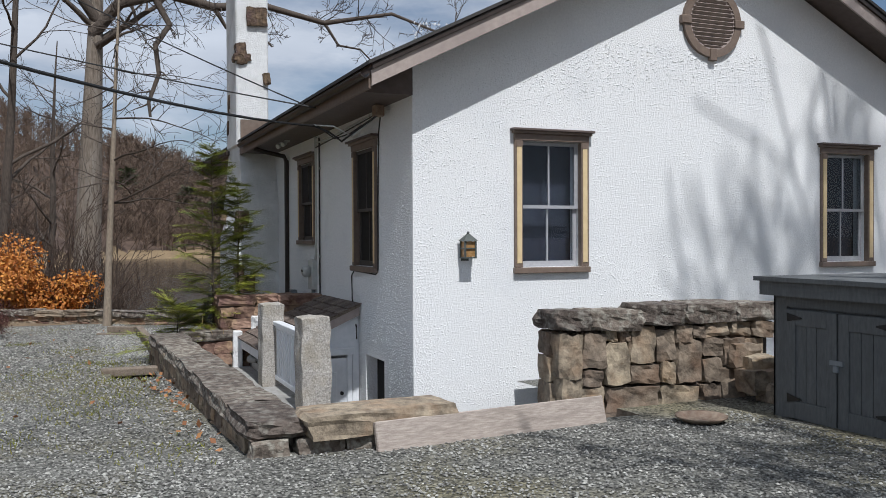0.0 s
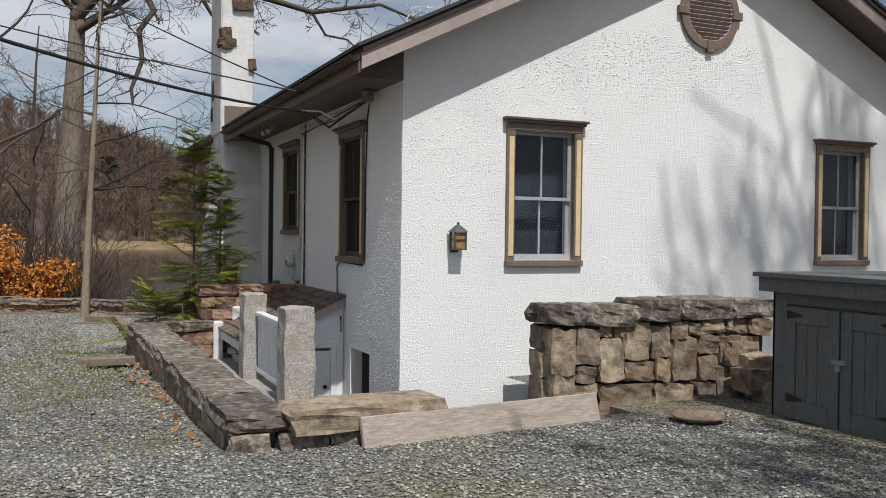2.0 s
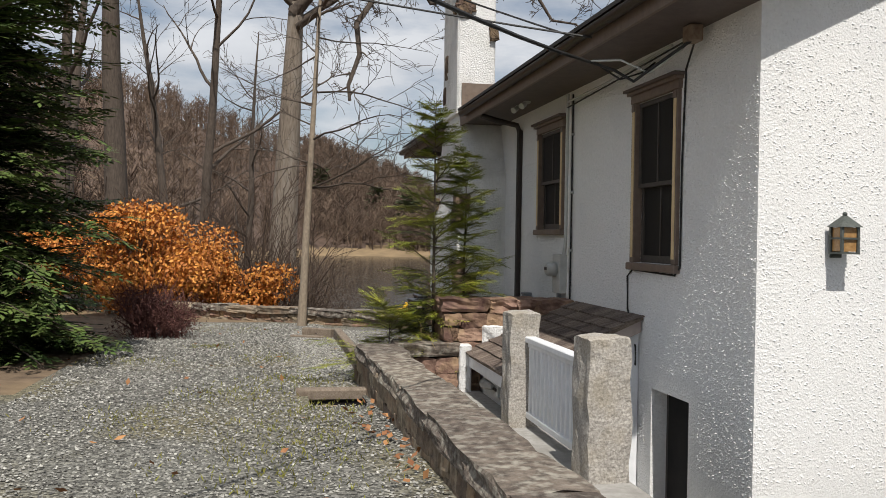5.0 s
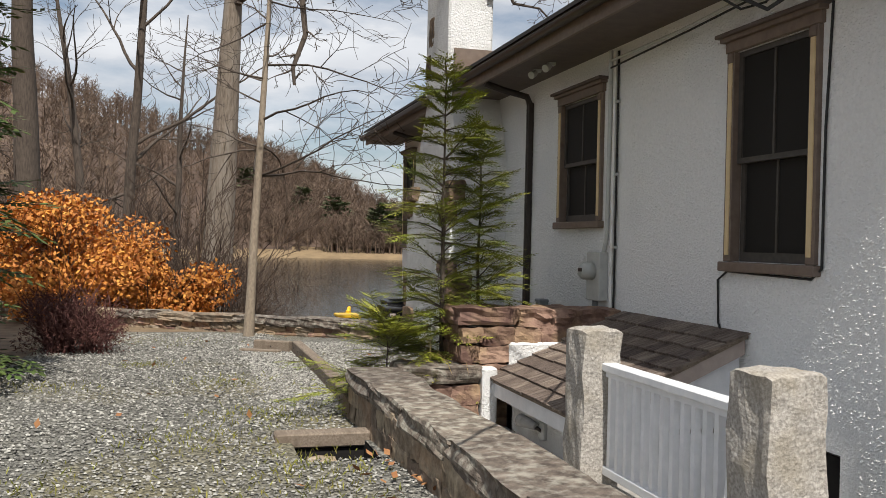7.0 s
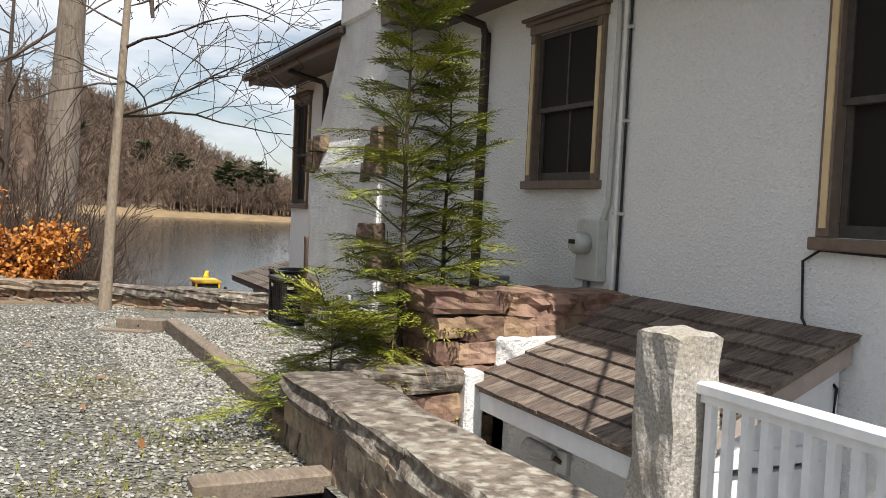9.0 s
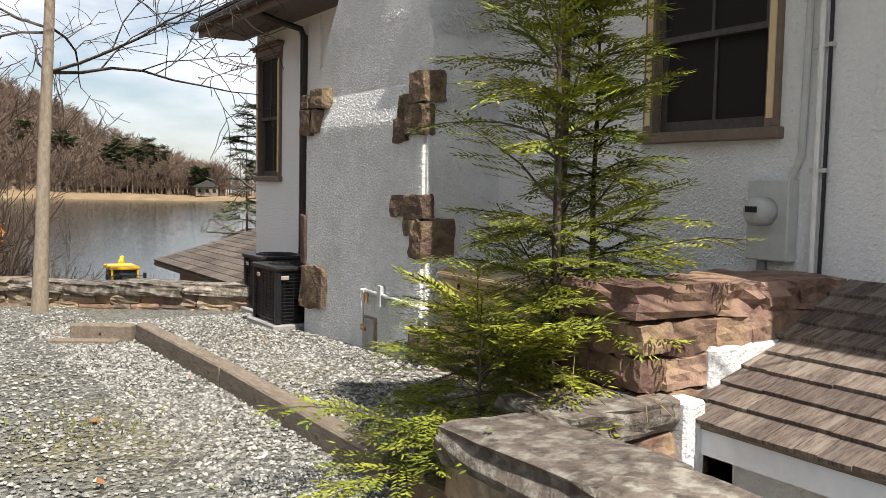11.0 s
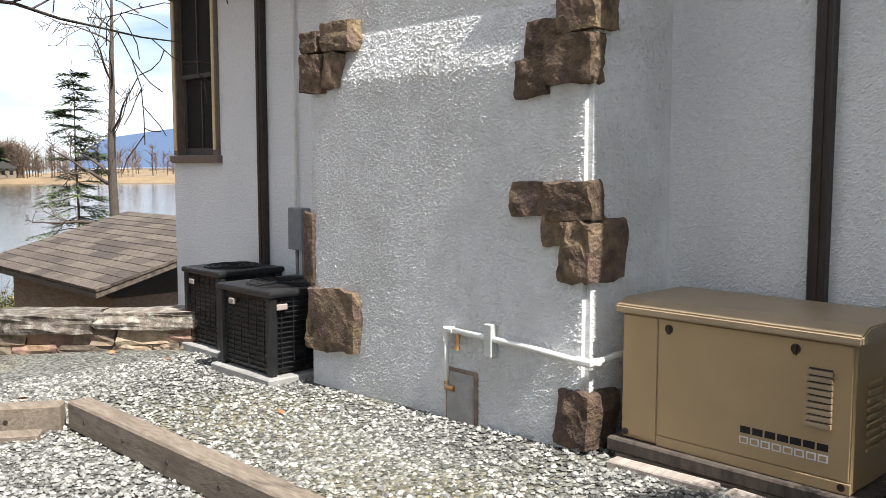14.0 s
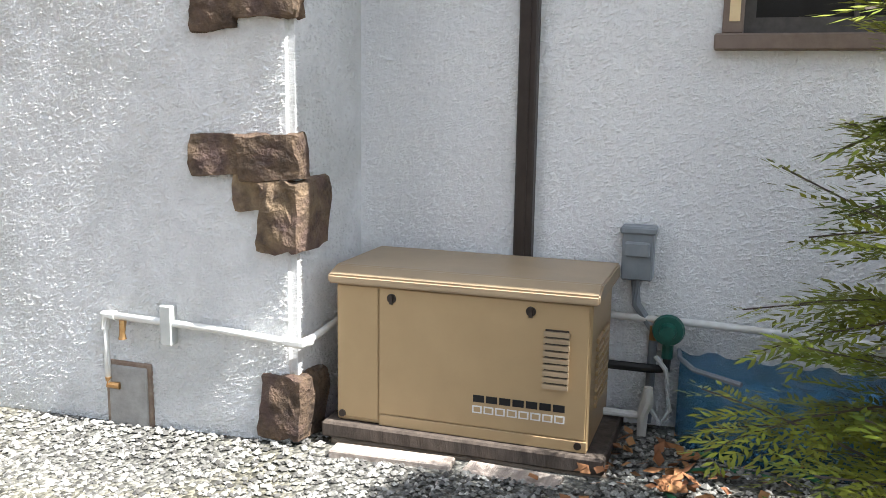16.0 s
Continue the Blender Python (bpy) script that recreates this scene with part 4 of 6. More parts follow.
shed = thing("shed", 6.5, 5.4, -0.2, "small grey painted wooden shed with double doors and flat roof", "shed")
SX, SY0, SY1, SZ = 6.0, 4.75, 6.42, 0.96
part("shed_body", box((SX + 0.03, SY0 - 0.6, -0.25), (SX + 1.3, SY1, SZ)), SHED_GREY, shed)
part("corner_board", box((SX - 0.0, SY1 - 0.14, -0.22), (SX + 0.03, SY1 + 0.02, SZ)), SHED_GREY, shed)
part("corner_board", box((SX + 0.0, SY1 + 0.001, -0.22), (SX + 0.13, SY1 + 0.022, SZ - 0.002)), SHED_GREY, shed)
part("head_board", box((SX - 0.0, SY0 - 0.6, SZ - 0.10), (SX + 0.028, SY1 - 0.142, SZ)), SHED_GREY, shed)
part("shed_roof", box((SX - 0.14, SY0 - 0.75, SZ + 0.132), (SX + 1.45, SY1 + 0.14, SZ + 0.172)), SHED_GREY, shed, "grey roof sheet")
part("roof_fascia", box((SX - 0.10, SY0 - 0.7, SZ + 0.002), (SX + 1.4, SY1 + 0.10, SZ + 0.13)), SHED_GREY, shed)
for k_, (a, b) in enumerate(((SY1 - 0.74, SY1 - 0.16), (SY1 - 1.34, SY1 - 0.76))):
    leaf = part("shed_door", box((SX - 0.008, a, -0.14), (SX + 0.02, b, SZ - 0.115)), SHED_GREY, shed)
    for lo, hi in (((a, -0.14), (a + 0.11, SZ - 0.12)), ((b - 0.11, -0.14), (b, SZ - 0.12)), ((a + 0.112, SZ - 0.26), (b - 0.112, SZ - 0.12)), ((a + 0.112, -0.14), (b - 0.112, 0.02))):
        part("door_frame_board", box((SX - 0.03, lo[0], lo[1]), (SX - 0.009, hi[0], hi[1]), 0.003), SHED_GREY, leaf)
    for i in range(3):
        w = (b - a - 0.224) / 3
        part("door_board", box((SX - 0.017, a + 0.112 + i * w + 0.003, 0.022), (SX - 0.0085, a + 0.112 + (i + 1) * w - 0.003, SZ - 0.262)), SHED_GREY, leaf)
    yh = b - 0.02 if k_ == 0 else a + 0.02
    s_ = -1 if k_ == 0 else 1
    part("strap_hinge", prism([(yh, SZ - 0.23), (yh, SZ - 0.15), (yh + s_ * 0.17, SZ - 0.185), (yh + s_ * 0.17, SZ - 0.197)], "x", SX - 0.038, SX - 0.031), BLACKM, leaf, "black strap hinge")
    part("strap_hinge", prism([(yh, 0.0), (yh, 0.08), (yh + s_ * 0.17, 0.045), (yh + s_ * 0.17, 0.033)], "x", SX - 0.038, SX - 0.031), BLACKM, leaf, "black strap hinge")
part("hasp", box((SX - 0.045, SY1 - 0.82, 0.40), (SX - 0.031, SY1 - 0.68, 0.44)), GREYBOX, shed)
part("padlock", box((SX - 0.06, SY1 - 0.775, 0.34), (SX - 0.032, SY1 - 0.725, 0.395), 0.006), GREYBOX, shed)

bm = bmesh.new()
prof = [(0.0, 0.012), (0.15, 0.012), (0.20, 0.05), (0.23, 0.055), (0.23, 0.04), (0.16, 0.0), (0.0, 0.0)]
cols = []
for i in range(28):
    a = 2 * math.pi * i / 28
    cols.append([bm.verts.new((5.15 + r * math.cos(a), 6.42 + r * math.sin(a), z - 0.145)) for r, z in prof])
for i in range(28):
    p, q = cols[i], cols[(i + 1) % 28]
    for k in range(len(prof) - 1):
        bm.faces.new((p[k], q[k], q[k + 1], p[k + 1]))
bmesh.ops.remove_doubles(bm, verts=bm.verts[:], dist=0.0005)
bmesh.ops.recalc_face_normals(bm, faces=bm.faces[:])
tagged(part("shallow_pan", bm, RUST, smooth=True), "shallow round rusty pan lying on the gravel", "pan")

# ---- generator ----
gen = thing("generator", 3.2, 16.1, -0.4, "tan metal standby generator cabinet with overhanging lid", "generator")
A, B, Y0, Y1, Z0, Z1 = 2.935, 3.50, 15.60, 16.76, -0.30, 0.345
part("cabinet", box((A, Y0, Z0), (B, Y1, Z1), 0.008), TAN, gen)
part("left_panel", box((A - 0.008, 16.555, Z0 + 0.02), (A - 0.001, Y1 - 0.006, Z1 - 0.006), 0.003), TAN, gen)
part("front_panel", box((A - 0.008, Y0 + 0.012, Z0 + 0.055), (A - 0.001, 16.549, Z1 - 0.006), 0.003), TAN, gen)
part("base_rail", box((A - 0.010, Y0 + 0.002, Z0), (A - 0.001, 16.549, Z0 + 0.05), 0.003), TAN, gen)
lid = prism([(A - 0.035, Z1 + 0.002), (B + 0.03, Z1 + 0.002), (B + 0.03, Z1 + 0.075), (A + 0.06, Z1 + 0.075), (A - 0.035, Z1 + 0.042)], "y", Y0 - 0.03, Y1 + 0.03)
bmesh.ops.bevel(lid, geom=lid.edges[:], offset=0.008, segments=2, affect="EDGES")
part("lid", lid, TAN_LID, gen, "slightly domed tan lid")
for y in (16.49, 15.86):
    lk = part("lid_lock", tube([(A - 0.012, y, Z1 - 0.05), (A - 0.002, y, Z1 - 0.05)], 0.022, 12), BRONZE, gen, "dark brown lid lock")
    part("lock_tab", box((A - 0.018, y - 0.008, Z1 - 0.075), (A - 0.012, y + 0.008, Z1 - 0.03)), BRONZE, lk)
for y, z in ((Y1 - 0.03, Z0 + 0.035), (Y0 + 0.04, Z0 + 0.03)):
    part("foot_bolt", tube([(A - 0.016, y, z), (A - 0.002, y, z)], 0.017, 10), BRONZE, gen)
for i in range(9):
    z = Z0 + 0.27 + i * 0.0285
    part("louvre", prism([(Y0 + 0.09, z), (Y0 + 0.20, z), (Y0 + 0.20, z + 0.02), (Y0 + 0.09, z + 0.02)], "x", A - 0.024, A - 0.0085), TAN_LID, gen)
    # dark strip standing in for the shade between two slats
    part("louvre_gap_shade", box((A - 0.0120, Y0 + 0.095, z + 0.0205), (A - 0.0082, Y0 + 0.195, z + 0.028)), BRONZE, gen)
for c in range(2):
    for i in range(9):
        z = Z0 + 0.16 + i * 0.036
        part("side_louvre", box((A + 0.12 + c * 0.17, Y0 - 0.014, z), (A + 0.27 + c * 0.17, Y0 - 0.001, z + 0.02), 0.003), TAN, gen)
# maker's name: a row of dark blocks over a row of outlined ones
for i in range(7):
    y = 16.105 - i * 0.059
    part("name_block", box((A - 0.0096, y - 0.050, Z0 + 0.168), (A - 0.0081, y, Z0 + 0.200), 0.0004), BLACKM, gen)
for i in range(8):
    y = 16.108 - i * 0.052
    part("name_outline", box((A - 0.0094, y - 0.044, Z0 + 0.118), (A - 0.0081, y, Z0 + 0.152)), PVC, gen)
    part("name_outline_fill", box((A - 0.0102, y - 0.037, Z0 + 0.124), (A - 0.0095, y - 0.007, Z0 + 0.146)), TAN, gen)
pad = tagged(part("generator_pad", box((A - 0.05, Y0 - 0.08, -0.375), (B + 0.05, Y1 + 0.06, -0.302), 0.01), BARK_DARK), "dark composite pad under the generator", "pad")
for lo, hi, r in (((2.76, 16.16, -0.44), (2.86, 16.72, -0.375), 3), ((2.74, 15.68, -0.44), (2.86, 16.10, -0.377), -3)):
    c = Vector(((lo[0] + hi[0]) / 2, (lo[1] + hi[1]) / 2, (lo[2] + hi[2]) / 2))
    h_ = (Vector(hi) - Vector(lo)) / 2
    tagged(part("board", box(-h_, h_, 0.006, m=pose(*c, 0, 0, r)), PLANK), "short pale board wedged under the generator pad", "board", "boards under the generator")
tagged(part("sleeper", box((2.9, Y0 - 0.1, -0.47), (3.5, Y1 + 0.02, -0.378), 0.01), TIMBER), "rough timber sleeper under the generator pad", "timber")

gp = thing("gas_pipe", 2.8, 17.2, 0.1, "white gas pipe running round the chimney foot", "pipe")
zp = 0.105
part("pipe_run", tube([(CX - 0.035, 17.935, zp + 0.01), (CX - 0.035, 17.3, zp - 0.005), (CX - 0.035, 16.90, zp - 0.03), (CX - 0.02, 16.87, zp - 0.03), (3.2, 16.87, zp - 0.0), (3.52, 16.85, zp + 0.02)], 0.017, 8), PVC, gp, smooth=True)
part("pipe_drop", tube([(CX - 0.035, 17.935, zp + 0.01), (CX - 0.035, 17.935, -0.24)], 0.014, 8), PVC, gp, smooth=True)
part("elbow", tube([(CX - 0.035, 17.875, zp + 0.008), (CX - 0.035, 17.935, zp + 0.01), (CX - 0.035, 17.935, zp - 0.06)], 0.024, 8), PVC, gp)
part("elbow", tube([(CX - 0.035, 16.96, zp - 0.025), (CX - 0.03, 16.88, zp - 0.03), (CX + 0.03, 16.87, zp - 0.03)], 0.024, 8), PVC, gp)
part("brass_tap", tube([(CX - 0.04, 17.83, zp - 0.01), (CX - 0.05, 17.83, zp - 0.07), (CX - 0.05, 17.83, zp - 0.10)], [0.018, 0.014, 0.02], 8), COPPER, gp, "brass tap")
part("brass_joint", tube([(CX - 0.035, 17.935, -0.20), (CX - 0.035, 17.935, -0.24), (CX - 0.035, 17.87, -0.24)], 0.018, 8), COPPER, gp, "rusty joint")
part("strap", box((CX - 0.058, 17.55, 0.0), (CX - 0.001, 17.61, 0.19), 0.004), GREYMETER, gp, "galvanised channel strap")
part("pipe_run", tube([(3.55, 15.75, 0.16), (3.55, 15.2, 0.155), (3.55, 14.3, 0.13), (3.55, 14.02, 0.12)], 0.018, 8), PVC, gp, smooth=True)
part("pipe_bracket", prism([(14.52, 0.10), (14.66, 0.10), (14.64, -0.06), (14.54, -0.06)], "x", 3.53, 3.60), PVC, gp)

reg = thing("gas_regulator", 3.5, 15.3, 0.0, "dark green gas regulator with white elbow pipes", "regulator")
part("body", tube([(3.55, 15.33, 0.13), (3.48, 15.33, 0.13), (3.475, 15.33, 0.13), (3.45, 15.33, 0.13)], [0.05, 0.06, 0.075, 0.068], 20), TEAL, reg)
part("cap", tube([(3.45, 15.33, 0.13), (3.40, 15.33, 0.13)], [0.042, 0.034], 14), TEAL, reg)
part("throat", tube([(3.50, 15.33, 0.09), (3.49, 15.33, -0.01)], 0.026, 10), TEAL, reg)
part("black_elbow", tube([(3.49, 15.33, 0.0), (3.49, 15.33, -0.06), (3.50, 15.40, -0.07), (3.5, 15.60, -0.07)], 0.022, 10), BLACKM, reg)
part("riser", tube([(3.40, 15.42, -0.40), (3.40, 15.42, -0.26), (3.40, 15.40, -0.20), (3.40, 15.40, -0.13)], [0.02, 0.026, 0.032, 0.02], 10), PVC, reg)
part("white_stub", tube([(3.40, 15.42, -0.27), (3.40, 15.62, -0.27)], 0.018, 8), PVC, reg)
part("flexible_hose", tube([(3.42, 15.40, -0.22), (3.40, 15.34, -0.30), (3.42, 15.30, -0.24), (3.44, 15.33, -0.05), (3.47, 15.38, 0.0)], 0.012, 8), GREYMETER, reg)
part("brass_nut", tube([(3.54, 15.40, 0.06), (3.54, 15.40, 0.13)], 0.022, 6), COPPER, reg)
bx = thing("switch_box", 3.55, 15.43, 0.3, "small grey electrical disconnect box on the stucco wall", "electrical box")
part("enclosure", box((3.50, 15.42, 0.345), (3.599, 15.565, 0.575), 0.008), GREYBOX, bx)
part("hood", box((3.485, 15.41, 0.565), (3.599, 15.575, 0.60), 0.008), GREYBOX, bx)
part("flap", box((3.47, 15.435, 0.46), (3.499, 15.55, 0.53), 0.008), GREYBOX, bx)
part("conduit", tube([(3.56, 15.50, 0.335), (3.56, 15.49, 0.22), (3.55, 15.40, 0.1), (3.54, 15.41, -0.35)], 0.022, 8), GREYBOX, bx)

wc = thing("window_well_cover", 3.4, 14.5, -0.4, "ribbed blue plastic window well cover", "window well")
prof_y = fan(13.98, 15.27, 32)
bm = bmesh.new()
rowz = [(-0.47, 0.0), (-0.15, 0.01), (-0.06, 0.03), (-0.02, 0.08), (0.0, 0.30)]
verts = []
for i, y in enumerate(prof_y):
    bulge = 0.46 * math.sqrt(max(0.02, 1 - ((y - 14.62) / 0.67) ** 2)) ** 0.6
    rib = 0.014 if i % 4 < 2 else 0.0
    verts.append([bm.verts.new((3.585 - max(0.03, (bulge - rib - q * 1.2)), y, z + (0.02 if rib else 0))) for z, q in rowz])
for p, q in zip(verts, verts[1:]):
    for k in range(len(rowz) - 1):
        bm.faces.new((p[k], q[k], q[k + 1], p[k + 1]))
bmesh.ops.solidify(bm, geom=bm.faces[:], thickness=0.006)
part("cover", bm, BLUE_PLASTIC, wc)
part("rim", tube([(3.58, 15.28, 0.01), (3.45, 15.27, 0.01), (3.30, 15.2, 0.005), (3.17, 15.0, 0.0)], 0.012, 6), GREYBOX, wc)
GREENH = mat("green hose rubber", (0.02, 0.10, 0.045), (0.03, 0.14, 0.06), 9, 0.5)
hs_ = [(2.72 + 0.28 * math.cos(a * 1.0) + 0.02 * a, 14.95 + 0.32 * math.sin(a), -0.39 + 0.02 * (a / 6)) for a in fan(0, 13.5, 60)]
tagged(part("garden_hose", tube(hs_, 0.012, 7), GREENH, smooth=True), "coiled green garden hose on the gravel", "hose")

# ---- air conditioners ----
def condenser(x, y, w, h, label):
    e = thing("air_conditioner", x, y, ground_z(x, y), label, "air conditioner", "air conditioners by the chimney")
    z = ground_z(x, y) + 0.06
    a = w / 2
    part("coil_core", box((x - a + 0.03, y - a + 0.03, z), (x + a - 0.03, y + a - 0.03, z + h - 0.03), 0.05, seg=3), BLACKM, e)
    for sx in (-1, 1):
        for sy in (-1, 1):
            part("corner_post", box((x + sx * (a - 0.035) - 0.035, y + sy * (a - 0.035) - 0.035, z), (x + sx * (a - 0.035) + 0.035, y + sy * (a - 0.035) + 0.035, z + h - 0.04), 0.015), BLACKM, e)
    for i in range(14):
        zz = z + 0.05 + i * (h - 0.14) / 13
        part("guard_wire", box((x - a + 0.012, y - a + 0.012, zz - 0.003), (x + a - 0.012, y + a - 0.012, zz + 0.003)), BLACKM, e)
    for i in range(6):
        o = -a + 0.1 + i * (w - 0.2) / 5
        part("guard_rod", box((x - a + 0.008, y + o - 0.003, z + 0.03), (x - a + 0.014, y + o + 0.003, z + h - 0.06)), BLACKM, e)
        part("guard_rod", box((x + o - 0.003, y - a + 0.008, z + 0.03), (x + o + 0.003, y - a + 0.014, z + h - 0.06)), BLACKM, e)
    part("top_pan", box((x - a - 0.015, y - a - 0.015, z + h - 0.05), (x + a + 0.015, y + a + 0.015, z + h), 0.02, seg=2), BLACKM, e, "dark rounded top rim")
    # solid near-black disc, painted to read as the shaded fan opening
    part("fan_shade_disc", tube([(x, y, z + h - 0.002), (x, y, z + h + 0.004)], w * 0.40, 28), DARK, e)
    for i in range(4):
        r = w * (0.10 + 0.09 * i)
        part("grille_ring", tube([(x + r * math.cos(t), y + r * math.sin(t), z + h + 0.010) for t in fan(0, 2 * math.pi, 24)], 0.004, 4), BLACKM, e)
    part("badge", box((x - a - 0.018, y - 0.1 + 0.2, z + h - 0.14), (x - a - 0.0, y + 0.18, z + h - 0.095), 0.006), FASCIA, e, "oval badge plate")
    part("badge", box((x - a + 0.05, y - a - 0.018, z + h - 0.14), (x - a + 0.14, y - a, z + h - 0.095), 0.006), FASCIA, e, "oval badge plate")
    part("slab", box((x - a - 0.05, y - a - 0.05, z - 0.08), (x + a + 0.05, y + a + 0.05, z - 0.001), 0.01), CONCRETE, e, "concrete slab")
    return e


condenser(2.95, 19.86, 0.72, 0.62, "black air conditioner condenser with wire guard on a slab")
condenser(3.18, 21.0, 0.62, 0.66, "grey louvred air conditioner condenser behind a black one")
jb = thing("junction_box", 3.55, 20.5, 0.4, "grey electrical junction box with conduits on the wall", "electrical box")
part("enclosure", box((3.5, 20.42, 0.36), (3.599, 20.62, 0.72), 0.006), GREYBOX, jb)
for y in (20.47, 20.57):
    part("conduit", tube([(3.56, y, 0.36), (3.56, y, -0.3)], 0.016, 8), GREYBOX, jb)
part("conduit", tube([(3.57, 20.6, 0.72), (3.57, 20.6, 3.1)], 0.014, 8), PVC, jb)

# ---- downspouts, meter, wiring ----
def downspout(y, z0, label):
    e = thing("downspout", 3.55, y, z0, label, "downspout", "brown downspouts")
    part("pipe", box((3.53, y - 0.045, z0), (3.598, y + 0.045, 2.93), 0.008), BRONZE, e)
    part("seam", box((3.524, y - 0.012, z0), (3.5295, y + 0.012, 2.9)), BRONZE, e)
    part("elbow", tube([(3.56, y, 2.90), (3.52, y, 3.0), (3.2, y - 0.02, 3.06), (2.97, y - 0.03, 3.12)], 0.04, 8), BRONZE, e)
    return e


downspout(16.05, -0.3, "square dark brown downspout behind the generator")
downspout(21.1, -0.4, "square dark brown downspout on the shaded wall")
mtr = thing("electric_meter", 3.5, 13.95, 0.8, "grey electric meter on its wall box with conduits", "electric meter")
part("meter_box", box((3.50, 13.93, 0.68), (3.599, 14.22, 1.16), 0.008), GREYMETER, mtr)
part("meter_glass", tube([(3.50, 14.08, 0.97), (3.40, 14.08, 0.97), (3.37, 14.08, 0.97)], [0.085, 0.085, 0.06], 18), GREYMETER, mtr, "round meter dome", True)
part("meter_face", box((3.362, 14.04, 0.965), (3.369, 14.12, 1.0)), BLACKM, mtr)
part("conduit", tube([(3.56, 13.96, 1.16), (3.56, 13.90, 1.3), (3.56, 13.88, 2.6), (3.55, 13.88, 3.12)], 0.022, 10), GREYMETER, mtr)
part("conduit", tube([(3.57, 13.81, 0.45), (3.57, 13.81, 3.1)], 0.018, 8), PVC, mtr)
part("conduit", tube([(3.57, 14.15, 0.68), (3.57, 14.15, 0.4)], 0.03, 8), GREYBOX, mtr)
part("cable", tube([(3.58, 13.765, 0.45), (3.58, 13.76, 1.6), (3.58, 13.765, 3.1)], 0.011, 6), CABLE, mtr)
for z in (1.2, 1.9, 2.6):
    part("clip", box((3.565, 13.74, z), (3.599, 13.85, z + 0.025)), GREYMETER, mtr)

ec = thing("eave_flood_light", 3.3, 15.4, 3.1, "pair of small flood lights under the eave", "lamp")
for y in (14.75, 15.15):
    part("lamp_head", tube([(3.28, y, 3.13), (3.25, y - 0.02, 3.10), (3.20, y - 0.05, 3.07)], [0.02, 0.035, 0.042], 12), GREYMETER, ec)
    part("mount", box((3.25, y - 0.03, 3.12), (3.33, y + 0.04, 3.149)), GREYMETER, ec)

wires = thing("service_cable", 3.3, 10.4, 3.0, "black overhead service cables tied under the eave", "cable")


def sag(a, b, drop, n=16):
    a, b = Vector(a), Vector(b)
    return [a.lerp(b, t) - Vector((0, 0, drop * 4 * t * (1 - t))) for t in fan(0, 1, n)]


part("cable", tube(sag((2.85, 11.2, 2.95), (-9.5, -4.3, 5.0), 0.94, 24), 0.016, 6), CABLE, wires)
part("cable", tube(sag((2.9, 11.6, 3.25), (-3.0, 19.5, 7.9), 0.15), 0.010, 5), CABLE, wires)
part("cable", tube(sag((2.9, 11.3, 3.2), (-8.0, 16.0, 6.2), 0.2), 0.010, 5), CABLE, wires)
part("splice", tube([(2.85, 11.2, 2.95), (3.0, 11.0, 2.85), (3.1, 10.8, 2.72), (3.25, 10.55, 2.86), (3.45, 10.4, 3.02)], 0.014, 6), CABLE, wires)
part("splice", tube([(2.85, 11.2, 2.96), (3.02, 10.9, 2.92), (3.2, 10.7, 2.78), (3.4, 10.5, 2.95), (3.5, 10.45, 3.08)], 0.009, 6), GREYMETER, wires)
part("splice", tube([(2.87, 11.25, 2.98), (3.08, 11.05, 2.78), (3.3, 11.1, 2.86), (3.52, 11.3, 3.0)], 0.009, 6), CABLE, wires)
part("wall_cable", tube([(3.5, 10.45, 3.05), (3.588, 10.80, 2.85), (3.588, 10.845, 2.0), (3.588, 10.85, 1.10), (3.588, 10.95, 1.03), (3.585, 11.9, 1.05), (3.585, 12.02, 0.98), (3.585, 12.0, 0.65), (3.585, 11.88, 0.48), (3.57, 11.84, 0.40)], 0.009, 7), CABLE, wires)
part("loop", tube([(3.57, 11.84, 0.40), (3.55, 11.70, 0.30), (3.56, 11.72, 0.12), (3.57, 11.85, 0.20), (3.57, 11.88, 0.36)], 0.010, 6), CABLE, wires)
part("wall_box", box((3.52, 11.80, 0.27), (3.599, 11.9, 0.42), 0.006), GREYMETER, wires)
part("eave_cable", tube([(3.5, 10.9, 3.08), (3.45, 12.4, 2.98), (3.55, 13.85, 3.02)], 0.014, 6), GREYMETER, wires)
part("eave_cable", tube([(3.5, 10.6, 3.06), (3.4, 12.2, 2.93), (3.55, 13.9, 2.95)], 0.009, 6), CABLE, wires)
part("bracket", box((3.4, 10.35, 3.0), (3.52, 10.5, 3.14), 0.01), RUST, wires)

# ---- timber edging ----
def timber(a, b, w, h, label):
    """A squared beam between two points, with bolt ends along one side."""
    a, b = Vector(a), Vector(b)
    d_ = b - a
    ln = math.hypot(d_.x, d_.y)
    c = (a + b) / 2
    pitch_ = math.degrees(math.atan2(d_.z, ln))
    bm = box((-ln / 2, -w / 2, -h / 2), (ln / 2, w / 2, h / 2), 0.012, m=pose(c.x, c.y, c.z, 0, 0, math.degrees(math.atan2(d_.y, d_.x))) @ pose(0, 0, 0, 0, -pitch_, 0))
    e = thing("landscape_timber", c.x, c.y, c.z - h / 2, label, "timber", "timber edging")
    part("beam", bm, TIMBER, e)
    n_b = int(ln / 0.45)
    side = Vector((d_.y, -d_.x, 0)).normalized()
    if side.x > 0:
        side = -side
    for i in range(n_b if h > 0.1 else 0):
        p = a.lerp(b, (i + 0.5) / n_b) + side * (w / 2 + 0.001)
        part("bolt_head", tube([p - side * 0.01, p + side * 0.004], 0.014, 8), BRONZE, e, "rusty bolt end")


